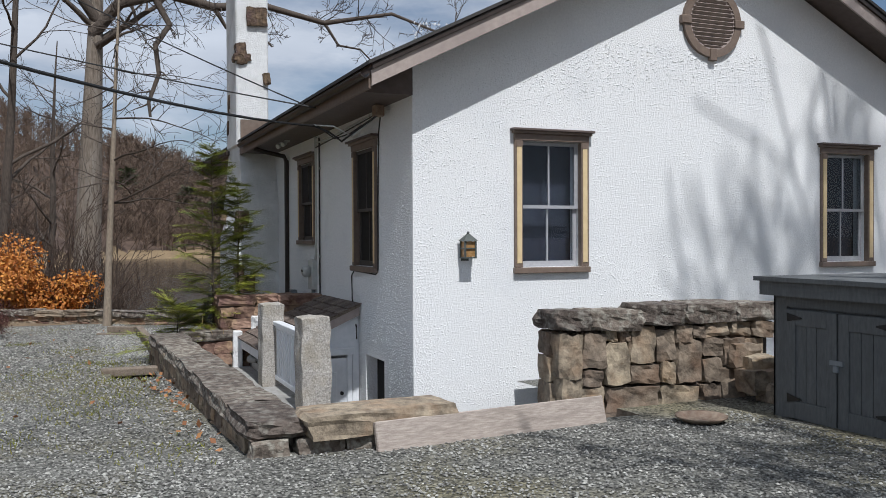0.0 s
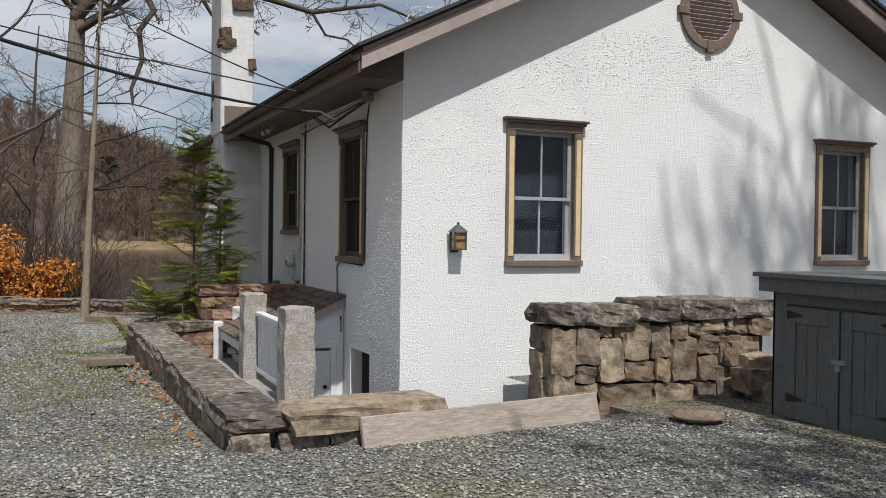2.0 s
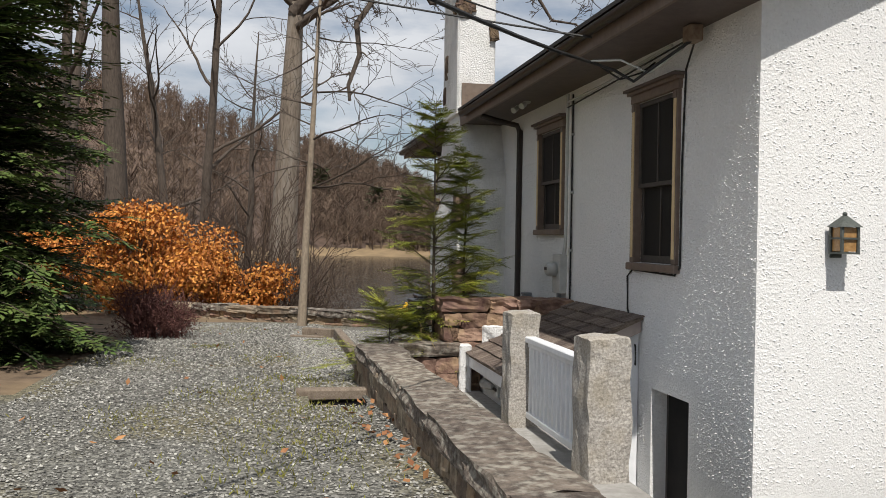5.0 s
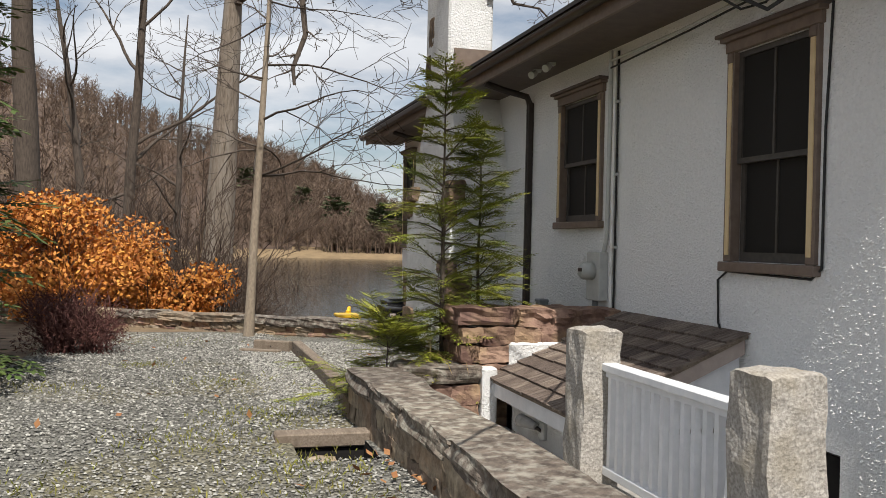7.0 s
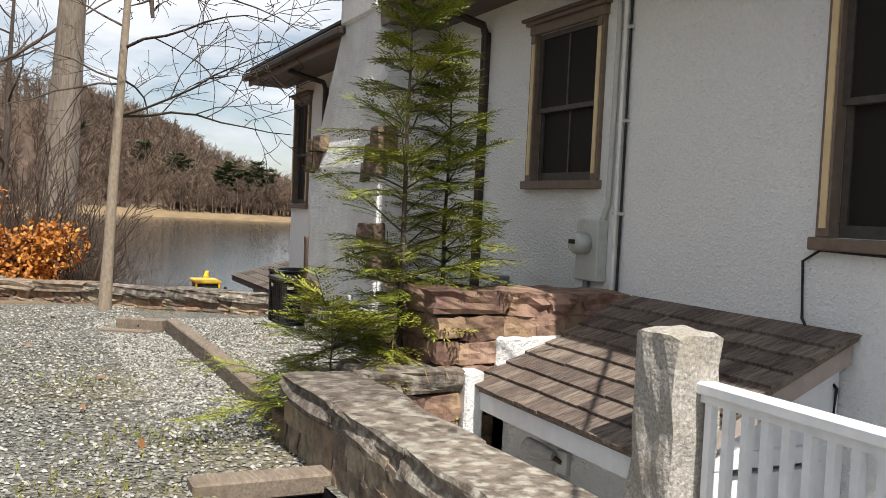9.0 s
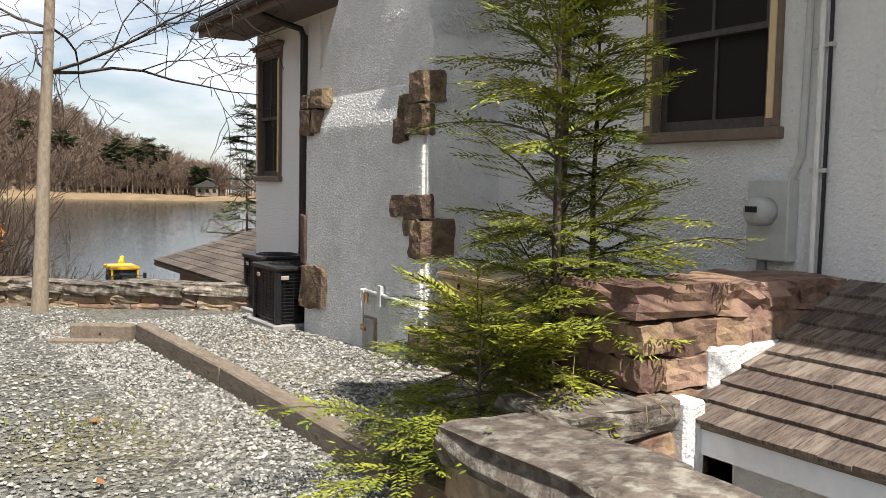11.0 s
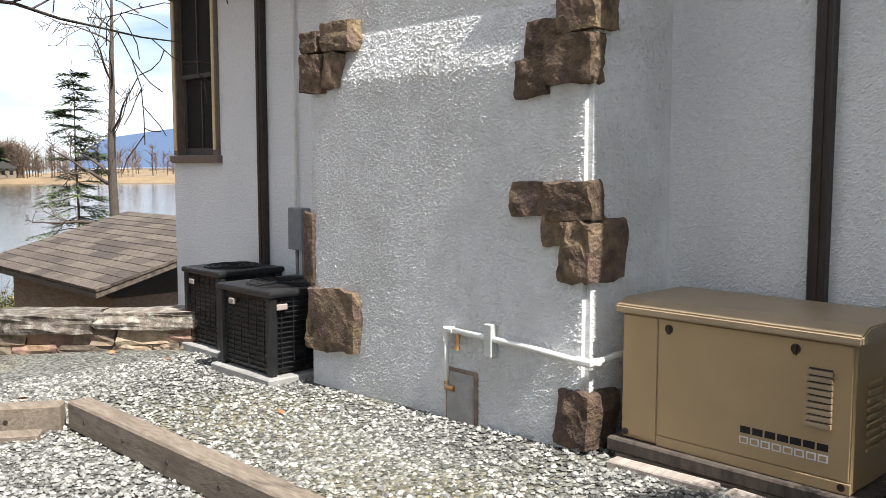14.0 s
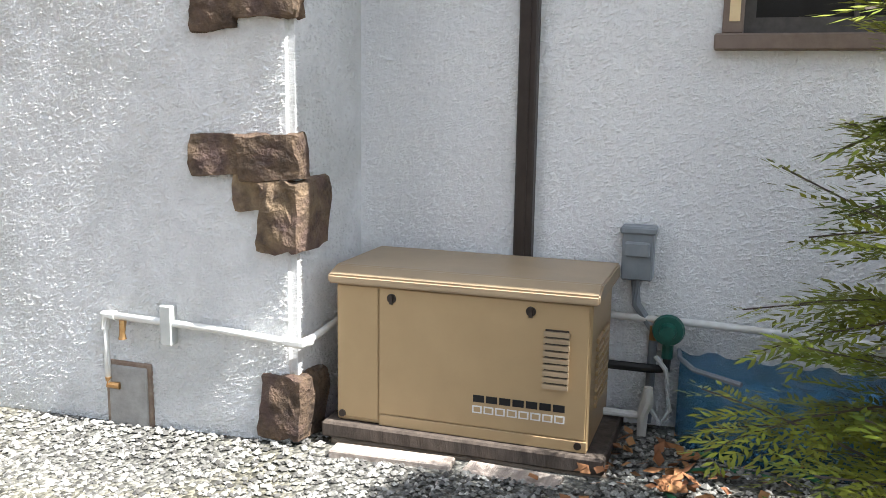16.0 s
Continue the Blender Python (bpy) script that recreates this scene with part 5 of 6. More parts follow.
timber((1.20, 19.42, -0.385), (1.20, 16.9, -0.34), 0.14, 0.17, "weathered brown landscape timber edging the gravel")
timber((1.20, 16.88, -0.34), (1.14, 14.3, -0.30), 0.14, 0.17, "weathered brown landscape timber edging the gravel")
timber((1.12, 19.46, -0.40), (0.62, 19.80, -0.405), 0.14, 0.17, "short end timber of the gravel edging")
timber((0.95, 19.35, -0.46), (0.40, 19.72, -0.47), 0.12, 0.06, "half-buried flat timber on the gravel")

# ---- low wall at the bank ----
bw_ = thing("bank_wall", 0, 24, -0.6, "low dry stone wall with flat slabs along the bank", "stone wall", kind="structure")
P0, P1 = Vector((3.5, 20.95, 0)), Vector((-5.2, 28.2, 0))
al = (P1 - P0).normalized()
ag = math.degrees(math.atan2(al.y, al.x))
ln = (P1 - P0).length
d = 0.0
while d < ln:
    w = rng.uniform(0.45, 1.0)
    c = P0 + al * (d + w / 2)
    zb = -0.0245 * c.y
    stone(rng.choice(SET_CAP if rng.random() < 0.6 else SET_STONE), bw_, (c.x, c.y, zb + 0.26 + rng.uniform(-0.02, 0.02)), (w * 1.03, 0.48, 0.15 + rng.uniform(-0.02, 0.03)), (rng.uniform(-2, 2), rng.uniform(-2, 2), ag + rng.uniform(-3, 3)), "cap_stone")
    d += w
for row in range(2):
    d = 0.0
    while d < ln:
        w = rng.uniform(0.2, 0.5)
        c = P0 + al * (d + w / 2)
        stone(rng.choice(SET_RED if rng.random() < 0.3 else SET_STONE), bw_, (c.x, c.y, -0.0245 * c.y - 0.01 + row * 0.14), (w, 0.38, 0.15), (rng.uniform(-3, 3), rng.uniform(-4, 4), ag + rng.uniform(-4, 4)))
        d += w

# ---- roughcast lumps standing proud of the stucco ----
def roughcast(parent, material, count, put, u, z, seed, skip=()):
    """Low lumps of thrown plaster over a stretch of wall."""
    r = random.Random(seed)
    v, f = [], []
    for i in range(count):
        a, b = r.uniform(*u), r.uniform(*z)
        if any(q[0] - 0.16 < a < q[1] + 0.16 and q[2] - 0.1 < b < q[3] + 0.18 for q in skip):
            continue
        w, h, t = r.uniform(0.008, 0.02), r.uniform(0.007, 0.018), r.uniform(0.003, 0.0075)
        n = len(v)
        v += [put(a - w, -0.001, b), put(a, -0.001, b - h), put(a + w, -0.001, b), put(a, -0.001, b + h), put(a - w * 0.35, t, b + h * 0.2), put(a + w * 0.35, t, b - h * 0.1)]
        f += [(n, n + 1, n + 5, n + 4), (n + 1, n + 2, n + 5), (n + 2, n + 3, n + 4, n + 5), (n + 3, n, n + 4)]
    ob = soup("roughcast", v, f, material, parent)
    ob["kind"] = "stuff"


roughcast(wall_w, STUCCO_SIDE, 17000, lambda a, t, b: (HX0 - t, a, b), (9.62, 13.5), (-0.6, 3.1), 1, S_WIN + [CELLAR])
roughcast(wall_w, STUCCO_SIDE, 17000, lambda a, t, b: (HX0 - t, a, b), (14.0, 16.9), (-0.4, 2.4), 2, S_WIN)
roughcast(chim, STUCCO_OLD, 19000, lambda a, t, b: (CX - t, a, b), (16.97, 19.33), (-0.45, 1.65), 3)
roughcast(chim, STUCCO_OLD, 3500, lambda a, t, b: (CU - t, a, b), (16.99, 18.85), (1.97, 2.6), 4)
roughcast(chim, STUCCO_OLD, 2600, lambda a, t, b: (CX + 0.07 * (b - 1.655) / 0.3 - t, a, b), (16.99, 19.3), (1.67, 1.94), 7)
roughcast(chim, STUCCO_OLD, 4500, lambda a, t, b: (a, CY0 - t, b), (2.9, 3.55), (-0.4, 2.6), 5)
roughcast(wall_s, STUCCO, 9000, lambda a, t, b: (a, HY0 - t, b), (3.62, 9.0), (-0.5, 4.0), 6, G_WIN)

# ---- plants ----
class Bits:
    """Gathers vertices and faces of many small pieces for one mesh."""

    def __init__(self):
        self.v, self.f = [], []

    def limb(self, pts, radii, sides):
        base = len(self.v)
        for i, p in enumerate(pts):
            d = (pts[min(i + 1, len(pts) - 1)] - pts[max(i - 1, 0)])
            u = d.cross(Vector((0.3, 0.2, 0.9)))
            if u.length < 1e-6:
                u = Vector((1, 0, 0))
            u.normalize()
            w = d.cross(u).normalized()
            for k in range(sides):
                a = 2 * math.pi * k / sides
                self.v.append(p + radii[i] * (math.cos(a) * u + math.sin(a) * w))
        for i in range(len(pts) - 1):
            for k in range(sides):
                a, b = base + i * sides + k, base + i * sides + (k + 1) % sides
                self.f.append((a, b, b + sides, a + sides))

    def leaf(self, p, d, n, length, width):
        s = d.cross(n)
        if s.length < 1e-6:
            return
        s = s.normalized() * width / 2
        b = len(self.v)
        self.v += [p, p + d * length * 0.45 + s, p + d * length, p + d * length * 0.45 - s]
        self.f.append((b, b + 1, b + 2, b + 3))

    def make(self, name, material, parent=None, label="", smooth=False):
        return soup(name, self.v, self.f, material, parent, label, smooth)


def rvec(r):
    while True:
        v = Vector((r.uniform(-1, 1), r.uniform(-1, 1), r.uniform(-1, 1)))
        if 0.05 < v.length < 1:
            return v.normalized()


def grow(bits, r, p, d, length, rad, depth, spread=0.8, kids=5, wander=0.16, lift=0.05, first=0.3, minr=0.004, taper=0.75):
    """A bare limb that bends as it grows and forks into thinner ones."""
    n = max(3, min(9, int(length / 0.5) + 2))
    pts, radii = [p.copy()], [rad]
    q, dd = p.copy(), d.copy()
    for i in range(n):
        dd = (dd + rvec(r) * wander + Vector((0, 0, lift))).normalized()
        q = q + dd * length / n
        pts.append(q)
        radii.append(max(minr, rad * (1 - taper * (i + 1) / n)))
    bits.limb(pts, radii, 8 if rad > 0.15 else 5 if rad > 0.03 else 3)
    if depth <= 0:
        return
    for k in range(kids):
        t = first + (1 - first) * (k + r.random()) / kids
        i = min(n - 1, int(t * n))
        at = pts[i].lerp(pts[i + 1], t * n - i)
        ax = (pts[i + 1] - pts[i]).normalized()
        side = rvec(r)
        side = (side - ax * side.dot(ax)).normalized()
        nd = (ax * (1 - spread * 0.5) + side * spread + Vector((0, 0, 0.12))).normalized()
        grow(bits, r, at, nd, length * r.uniform(0.38, 0.62) * (1.15 - 0.5 * t), max(minr, radii[i] * 0.55), depth - 1, spread, kids, wander * 1.25, lift, 0.2, minr, taper)


def bare_tree(x, y, h, rad, seed, label, bark=BARK, twig=TWIG, lean=(0, 0), depth=3, kids=6, first=0.35, z=None, name="bare_tree", minr=0.006, fork=0.9, group="bare woodland trees", wob=0.05):
    r = random.Random(seed)
    z = ground_z(x, y) - 0.1 if z is None else z
    e = thing(name, x, y, z, label, "tree", group)
    tr, cr = Bits(), Bits()
    d = Vector((lean[0], lean[1], 1)).normalized()
    n = 9
    pts, radii = [Vector((x, y, z))], [rad * 1.25]
    q = pts[0].copy()
    for i in range(n):
        d = (d + rvec(r) * wob).normalized()
        q = q + d * h / n
        pts.append(q)
        radii.append(rad * (1 - 0.88 * ((i + 1) / n) ** 1.3))
    tr.limb(pts, radii, 12)
    for k in range(kids * 2):
        t = first + (0.98 - first) * (k + r.random()) / (kids * 2)
        i = min(n - 1, int(t * n))
        at = pts[i].lerp(pts[i + 1], t * n - i)
        a = r.uniform(0, 2 * math.pi)
        nd = Vector((math.cos(a) * fork, math.sin(a) * fork, r.uniform(0.25, 0.8))).normalized()
        grow(cr, r, at, nd, h * r.uniform(0.22, 0.42) * (1.25 - t), max(minr, radii[i] * 0.45), depth - 1, 0.8, kids - 1, 0.2, 0.04, 0.25, minr)
    tr.make("trunk", bark, e, smooth=True)
    cr.make("crown", twig, e, "bare twiggy crown", True)
    return e, pts, radii


# the large oak with a spreading, drooping limb
oak, opts, orad = bare_tree(0.12, 33.0, 19.0, 0.54, 11, "large grey-barked bare oak with drooping limbs", BARK, BARK_DARK, (0.055, 0), 3, 5, 0.62, name="oak_tree", minr=0.012, group="", wob=0.012)
br = Bits()
ro = random.Random(77)


def bough(pts, r0, r1, seed, kids=8, ln=1.7):
    r = random.Random(seed)
    vs = [Vector(p) for p in pts]
    br.limb(vs, [r0 + (r1 - r0) * i / (len(vs) - 1) for i in range(len(vs))], 7)
    for i in range(1, len(vs)):
        for k in range(kids // 2):
            at = vs[i - 1].lerp(vs[i], r.random())
            dn = (rvec(r) + (vs[i] - vs[i - 1]).normalized() * 0.6 + Vector((0, 0, -0.15))).normalized()
            grow(br, r, at, dn, ln * r.uniform(0.4, 1.1), r1 * 0.7, 2, 0.8, 4, 0.3, 0.0, 0.2, 0.010)


bough([(0.6, 33, 8.6), (1.5, 32.8, 9.7), (3.0, 32.5, 10.1), (4.6, 32.2, 9.7), (6.2, 32, 9.9), (8.5, 31.8, 9.4), (11, 31.5, 9.9), (13.2, 31.3, 9.2)], 0.24, 0.035, 3, 8, 2.0)
bough([(2.6, 32.6, 10.0), (3.1, 32.4, 9.0), (2.6, 32.2, 8.2), (2.7, 32.1, 7.2), (2.35, 32.0, 6.2), (2.4, 32.0, 5.7)], 0.13, 0.05, 4, 4, 0.9)
bough([(4.6, 32.2, 9.7), (5.0, 32.1, 9.0), (5.8, 32.0, 9.1), (6.6, 31.9, 8.4)], 0.09, 0.03, 6, 6, 1.1)
bough([(0.8, 33, 9.0), (-0.6, 32.6, 11.0), (-2.5, 32.2, 11.8), (-5, 32, 12.0), (-8, 31.6, 13.0)], 0.2, 0.03, 8, 6, 2.0)
bough([(8.5, 31.8, 9.4), (9.0, 31.7, 8.6), (9.8, 31.6, 8.5), (10.4, 31.5, 7.9)], 0.06, 0.02, 9, 6, 1.2)
br.make("bough", BARK_DARK, oak, "long dark drooping limbs", True)

# slender young tree in front of the bank wall
st, spts, srad = bare_tree(0.66, 22.3, 9.0, 0.085, 21, "slender pale young tree with thin drooping twigs", BARK_PALE, BARK_PALE, (0.045, 0), 1, 2, 0.98, name="young_tree", minr=0.005, group="", wob=0.012)
tw = Bits()
rt = random.Random(9)
for k in range(16):
    i = 3 + (k * 5) // 16
    at = spts[i].lerp(spts[min(i + 1, 9)], rt.random())
    a = rt.uniform(0, 2 * math.pi)
    grow(tw, rt, at, Vector((math.cos(a), math.sin(a), rt.uniform(-0.1, 0.5))).normalized(), rt.uniform(1.2, 2.9), 0.022, 2, 0.7, 5, 0.22, -0.02, 0.2, 0.005)
for a, z in ((5.9, 2.6), (0.2, 3.2), (5.6, 4.0), (6.1, 4.6)):
    i = min(8, int((z + 0.6) / 1.0))
    grow(tw, rt, spts[i], Vector((math.cos(a), math.sin(a), 0.25)), 2.7, 0.028, 2, 0.7, 6, 0.2, -0.05, 0.2, 0.006)
tw.make("crown", BARK_DARK, st, "thin curving twigs", True)

# taller dark trunks beyond the beech
for x, y, h, rad, seed in ((-4.95, 34, 22, 0.42, 31), (-2.8, 42, 24, 0.24, 32), (-8.0, 40, 22, 0.3, 33), (-11.5, 36, 20, 0.3, 34), (-10.5, 52, 24, 0.35, 35), (-1.6, 50, 17, 0.22, 37), (-15, 44, 24, 0.4, 38), (-5.6, 58, 22, 0.3, 39), (-18, 34, 22, 0.35, 40)):
    bare_tree(x, y, h, rad, seed, "tall dark bare woodland tree", BARK_DARK, BARK_DARK, (random.Random(seed).uniform(-0.04, 0.04), 0), 3, 5, 0.3 if rad < 0.41 else 0.55, minr=0.011)
# trees over the roof, beyond the house
for x, y, h, seed in ((16, 40, 17, 51), (21, 36, 19, 52), (27, 40, 20, 53), (33, 34, 20, 54), (24, 48, 20, 55), (12.5, 45, 13, 57)):
    bare_tree(x, y, h, 0.22, seed, "bare tree standing beyond the house", BARK_DARK, BARK_DARK, (0, 0), 3, 5, 0.3, minr=0.012)
# trees behind the first eye, whose shadows fall across the gable and the shed
for x, y, h, seed in ((10.2, -7.0, 31, 61), (7.6, -6.0, 21, 62), (13.2, -8.0, 33, 63), (11.6, -12.0, 38, 64), (7.4, -3.6, 15, 65), (10.4, -2.8, 14.5, 66), (5.2, -4.6, 14.5, 67)):
    bare_tree(x, y, h, 0.32, seed, "tall bare tree shading the gable and yard", BARK, BARK, (0, 0), 3, 6, 0.33, minr=0.03, fork=0.8)


# brush and woods: one mesh of each
def brush_mesh(name, count, area, hts, seed, material, label, density=(1, 5), minr=0.008, depth=2):
    r = random.Random(seed)
    b = Bits()
    for i in range(count):
        x, y = r.uniform(area[0], area[1]), r.uniform(area[2], area[3])
        if y < 26.2 - 0.85 * x:
            continue
        z = ground_z(x, y) - 0.1
        h = r.uniform(*hts)
        for k in range(r.randint(*density)):
            d = Vector((r.uniform(-0.5, 0.5), r.uniform(-0.5, 0.5), 1)).normalized()
            grow(b, r, Vector((x, y, z)), d, h * r.uniform(0.6, 1), h * 0.008, depth, 0.55, 5, 0.13, 0.05, 0.15, minr)
    ob = b.make(name, material, None, "", True)
    tagged(ob, label, "brush", kind="stuff")


brush_mesh("brush", 44, (-1.8, 1.3, 26.5, 34), (3.0, 4.8), 71, TWIG, "tangled bare brown brush on the bank")
brush_mesh("thicket", 120, (-24, 2.5, 33, 62), (3.5, 8.5), 72, TWIG, "dense bare brown thicket behind the beech", (1, 3), 0.012)
brush_mesh("underwood", 40, (-15, -5, 20, 34), (2.5, 5), 73, TWIG, "bare undergrowth at the wood's edge", (1, 3), 0.010)


def far_woods():
    """Bare trees standing close together on the hills across the lake."""
    r = random.Random(81)
    kinds = []
    for k in range(8):
        b = Bits()
        rr = random.Random(200 + k)
        q = Vector((0, 0, 0))
        b.limb([q, Vector((0.2, 0, 5)), Vector((0, 0.1, 11))], [0.28, 0.2, 0.05], 3)
        for i in range(24):
            t = rr.uniform(0.2, 1.0)
            a = rr.uniform(0, 6.28)
            s = Vector((0, 0, 11 * t))
            e_ = s + Vector((math.cos(a), math.sin(a), rr.uniform(0.4, 1.4))) * rr.uniform(1.4, 3.4) * (1.25 - t * 0.7)
            b.limb([s, e_], [0.11, 0.05], 3)
            for j in range(3):
                m_ = s.lerp(e_, rr.uniform(0.4, 1))
                b.limb([m_, m_ + (rvec(rr) + Vector((0, 0, 0.5))) * rr.uniform(0.7, 1.5)], [0.08, 0.04], 3)
        kinds.append((np.array([tuple(v) for v in b.v]), np.array(b.f)))
    V, F, off = [], [], 0
    n = 0
    while n < 3200:
        deg = r.uniform(-32, 40) if n % 3 else r.uniform(2, 21)
        near = 285 if deg > 3 else max(95, 285 - (3 - deg) * 19)
        rad_ = near + 6 + (410 - near) * r.random() ** (0.8 if deg < 8 else 1.6)
        z = hill_z(deg, rad_)
        if z < -3.4 or (deg > 18 and r.random() < 0.85):
            n += 1
            continue
        kv, kf = kinds[r.randrange(8)]
        s = r.uniform(0.65, 1.15) * (1.0 if deg < 10 else 0.8)
        a = r.uniform(0, 6.28)
        rot = np.array([[math.cos(a), -math.sin(a), 0], [math.sin(a), math.cos(a), 0], [0, 0, 1]])
        V.append(kv @ rot.T * s + np.array([rad_ * math.sin(radians(deg)), 8 + rad_ * math.cos(radians(deg)), z - 0.3]))
        F.append(kf + off)
        off += len(kv)
        n += 1
    V, F = np.concatenate(V), np.concatenate(F)
    ob = soup("woods", V.tolist(), F.tolist(), HILLWOOD)
    tagged(ob, "bare brown woods covering the hills across the lake", "woods", kind="stuff")


far_woods()


def conifer(x, y, z, h, rad, seed, material, label, whorls, per, leafn, leaf=(0.12, 0.03), name="conifer", droop=-0.15, shape=0.9, gap=0.0, group="", base=0.02, bark=BARK_DARK, wide=0.5, loose=0.0):
    """A needle tree: a straight trunk, boughs in whorls, each a flat spray of needled twigs."""
    r = random.Random(seed)
    e = thing(name, x, y, z, label, "tree", group)
    t_b, c_b, l_b = Bits(), Bits(), Bits()
    n = 8
    pts = [Vector((x + r.uniform(-0.02, 0.02) * h * 0.2, y + r.uniform(-0.02, 0.02) * h * 0.2, z + h * i / n)) for i in range(n + 1)]
    pts[0] = Vector((x, y, z - 0.1))
    r0 = h * 0.0075 + 0.006
    t_b.limb(pts, [r0 * (1 - 0.93 * i / n) for i in range(n + 1)], 7)
    for w_ in range(whorls):
        t = base + (0.97 - base) * (w_ + r.random() * 0.7) / whorls
        for k in range(per):
            if r.random() < gap:
                continue
            a = r.uniform(0, 2 * math.pi)
            ln_ = rad * ((1 - t) ** shape * 0.93 + 0.07) * r.uniform(0.65 - loose, 1.12 + 0.6 * loose)
            i = min(n - 1, int(t * n))
            p = pts[i].lerp(pts[i + 1], t * n - i)
            d = Vector((math.cos(a), math.sin(a), droop + 0.45 * t + r.uniform(-0.26 - 0.6 * loose, 0.26 + 1.1 * loose))).normalized()
            side = d.cross(Vector((0, 0, 1))).normalized()
            seg = [p]
            dd = d.copy()
            m = 5
            for q in range(m):
                dd = (dd + Vector((0, 0, -0.05 - 0.32 * loose * q / m)) + rvec(r) * (0.08 + 0.15 * loose)).normalized()
                seg.append(seg[-1] + dd * ln_ / m)
            c_b.limb(seg, [max(0.003, r0 * 0.3 * (1 - 0.85 * q / m)) for q in range(m + 1)], 3)
            for j in range(leafn):
                u = 0.10 + 0.9 * (j + r.random()) / leafn
                q = min(m - 1, int(u * m))
                at = seg[q].lerp(seg[q + 1], u * m - q)
                sg = 1 if j % 2 else -1
                ax = (seg[q + 1] - seg[q]).normalized()
                td = (ax * r.uniform(0.6, 0.9) + side * sg * r.uniform(0.5, 0.9) + Vector((0, 0, r.uniform(-0.25, 0.1)))).normalized()
                tl = ln_ * wide * (1.08 - u) * r.uniform(0.6, 1.1) + leaf[0]
                up = (Vector((0, 0, 1)) + rvec(r) * 0.35).normalized()
                steps_ = max(2, int(tl / (leaf[0] * 0.50)))
                for s_ in range(steps_):
                    pp = at + td * tl * s_ / steps_ + Vector((0, 0, -0.12 * tl * (s_ / steps_) ** 2))
                    for g in (-1, 1):
                        sd = td.cross(up).normalized() * g
                        l_b.leaf(pp, (td * 0.85 + sd * 0.62 + rvec(r) * 0.12).normalized(), up, leaf[0] * r.uniform(0.7, 1.1), leaf[1])
                l_b.leaf(at + td * tl * 0.93, td, up, leaf[0], leaf[1])
    t_b.make("trunk", bark, e, smooth=True)
    c_b.make("bough", bark, e)["kind"] = "stuff"
    l_b.make("crown", material, e, "sprays of short green needles")
    return e


HL = "feathery young green hemlock growing beside the stone planter"
conifer(1.98, 14.15, -0.36, 3.4, 0.98, 101, HEMLOCK, HL, 29, 5, 20, (0.058, 0.015), "hemlock", 0.12, 0.62, 0.22, "young hemlocks", 0.04, loose=0.25)
conifer(2.40, 14.35, -0.36, 2.85, 0.80, 102, HEMLOCK, HL, 24, 5, 20, (0.058, 0.015), "hemlock", 0.12, 0.62, 0.25, "young hemlocks", 0.16, loose=0.2)
conifer(1.42, 14.0, -0.34, 0.9, 1.0, 103, HEMLOCK, "low sprawling yellow-green hemlock over the timber edging", 11, 4, 24, (0.056, 0.015), "hemlock", 0.05, 0.4, 0.0, "young hemlocks", 0.05, loose=0.2)
conifer(2.05, 14.25, -0.37, 0.4, 0.72, 104, HEMLOCK, "low sprawling yellow-green hemlock below the taller ones", 6, 4, 20, (0.056, 0.015), "hemlock", 0.0, 0.4, 0.0, "young hemlocks", 0.05, loose=0.2)
conifer(-4.3, 16.6, -0.42, 13.0, 2.35, 111, SPRUCE, "tall dense dark green spruce reaching the ground", 78, 17, 14, (0.16, 0.06), "spruce_tree", -0.05, 0.22, 0.0, "", 0.01, wide=0.34)
conifer(12.6, 48.5, -4.4, 9.4, 2.3, 121, PINEF, "sparse dark spruce at the lake shore", 26, 5, 10, (0.26, 0.09), "spruce_tree", -0.2, 0.8, 0.2, "", 0.05, wide=0.4)
for i, (deg, rr_, h) in enumerate(((8.6, 310, 17), (6.6, 330, 14), (9.2, 312, 15), (11.4, 300, 15), (12.0, 302, 17), (12.6, 299, 14), (13.4, 300, 17), (14.1, 302, 15), (3.0, 340, 14), (16.5, 292, 9))):
    conifer(rr_ * math.sin(radians(deg)), 8 + rr_ * math.cos(radians(deg)), hill_z(deg, rr_) - 0.5, h, 4.0, 130 + i, PINEF, "dark green pine on the far shore", 12, 5, 6, (1.3, 0.7), "pine_tree", 0.1, 0.35, 0.1, "far pines", 0.2)


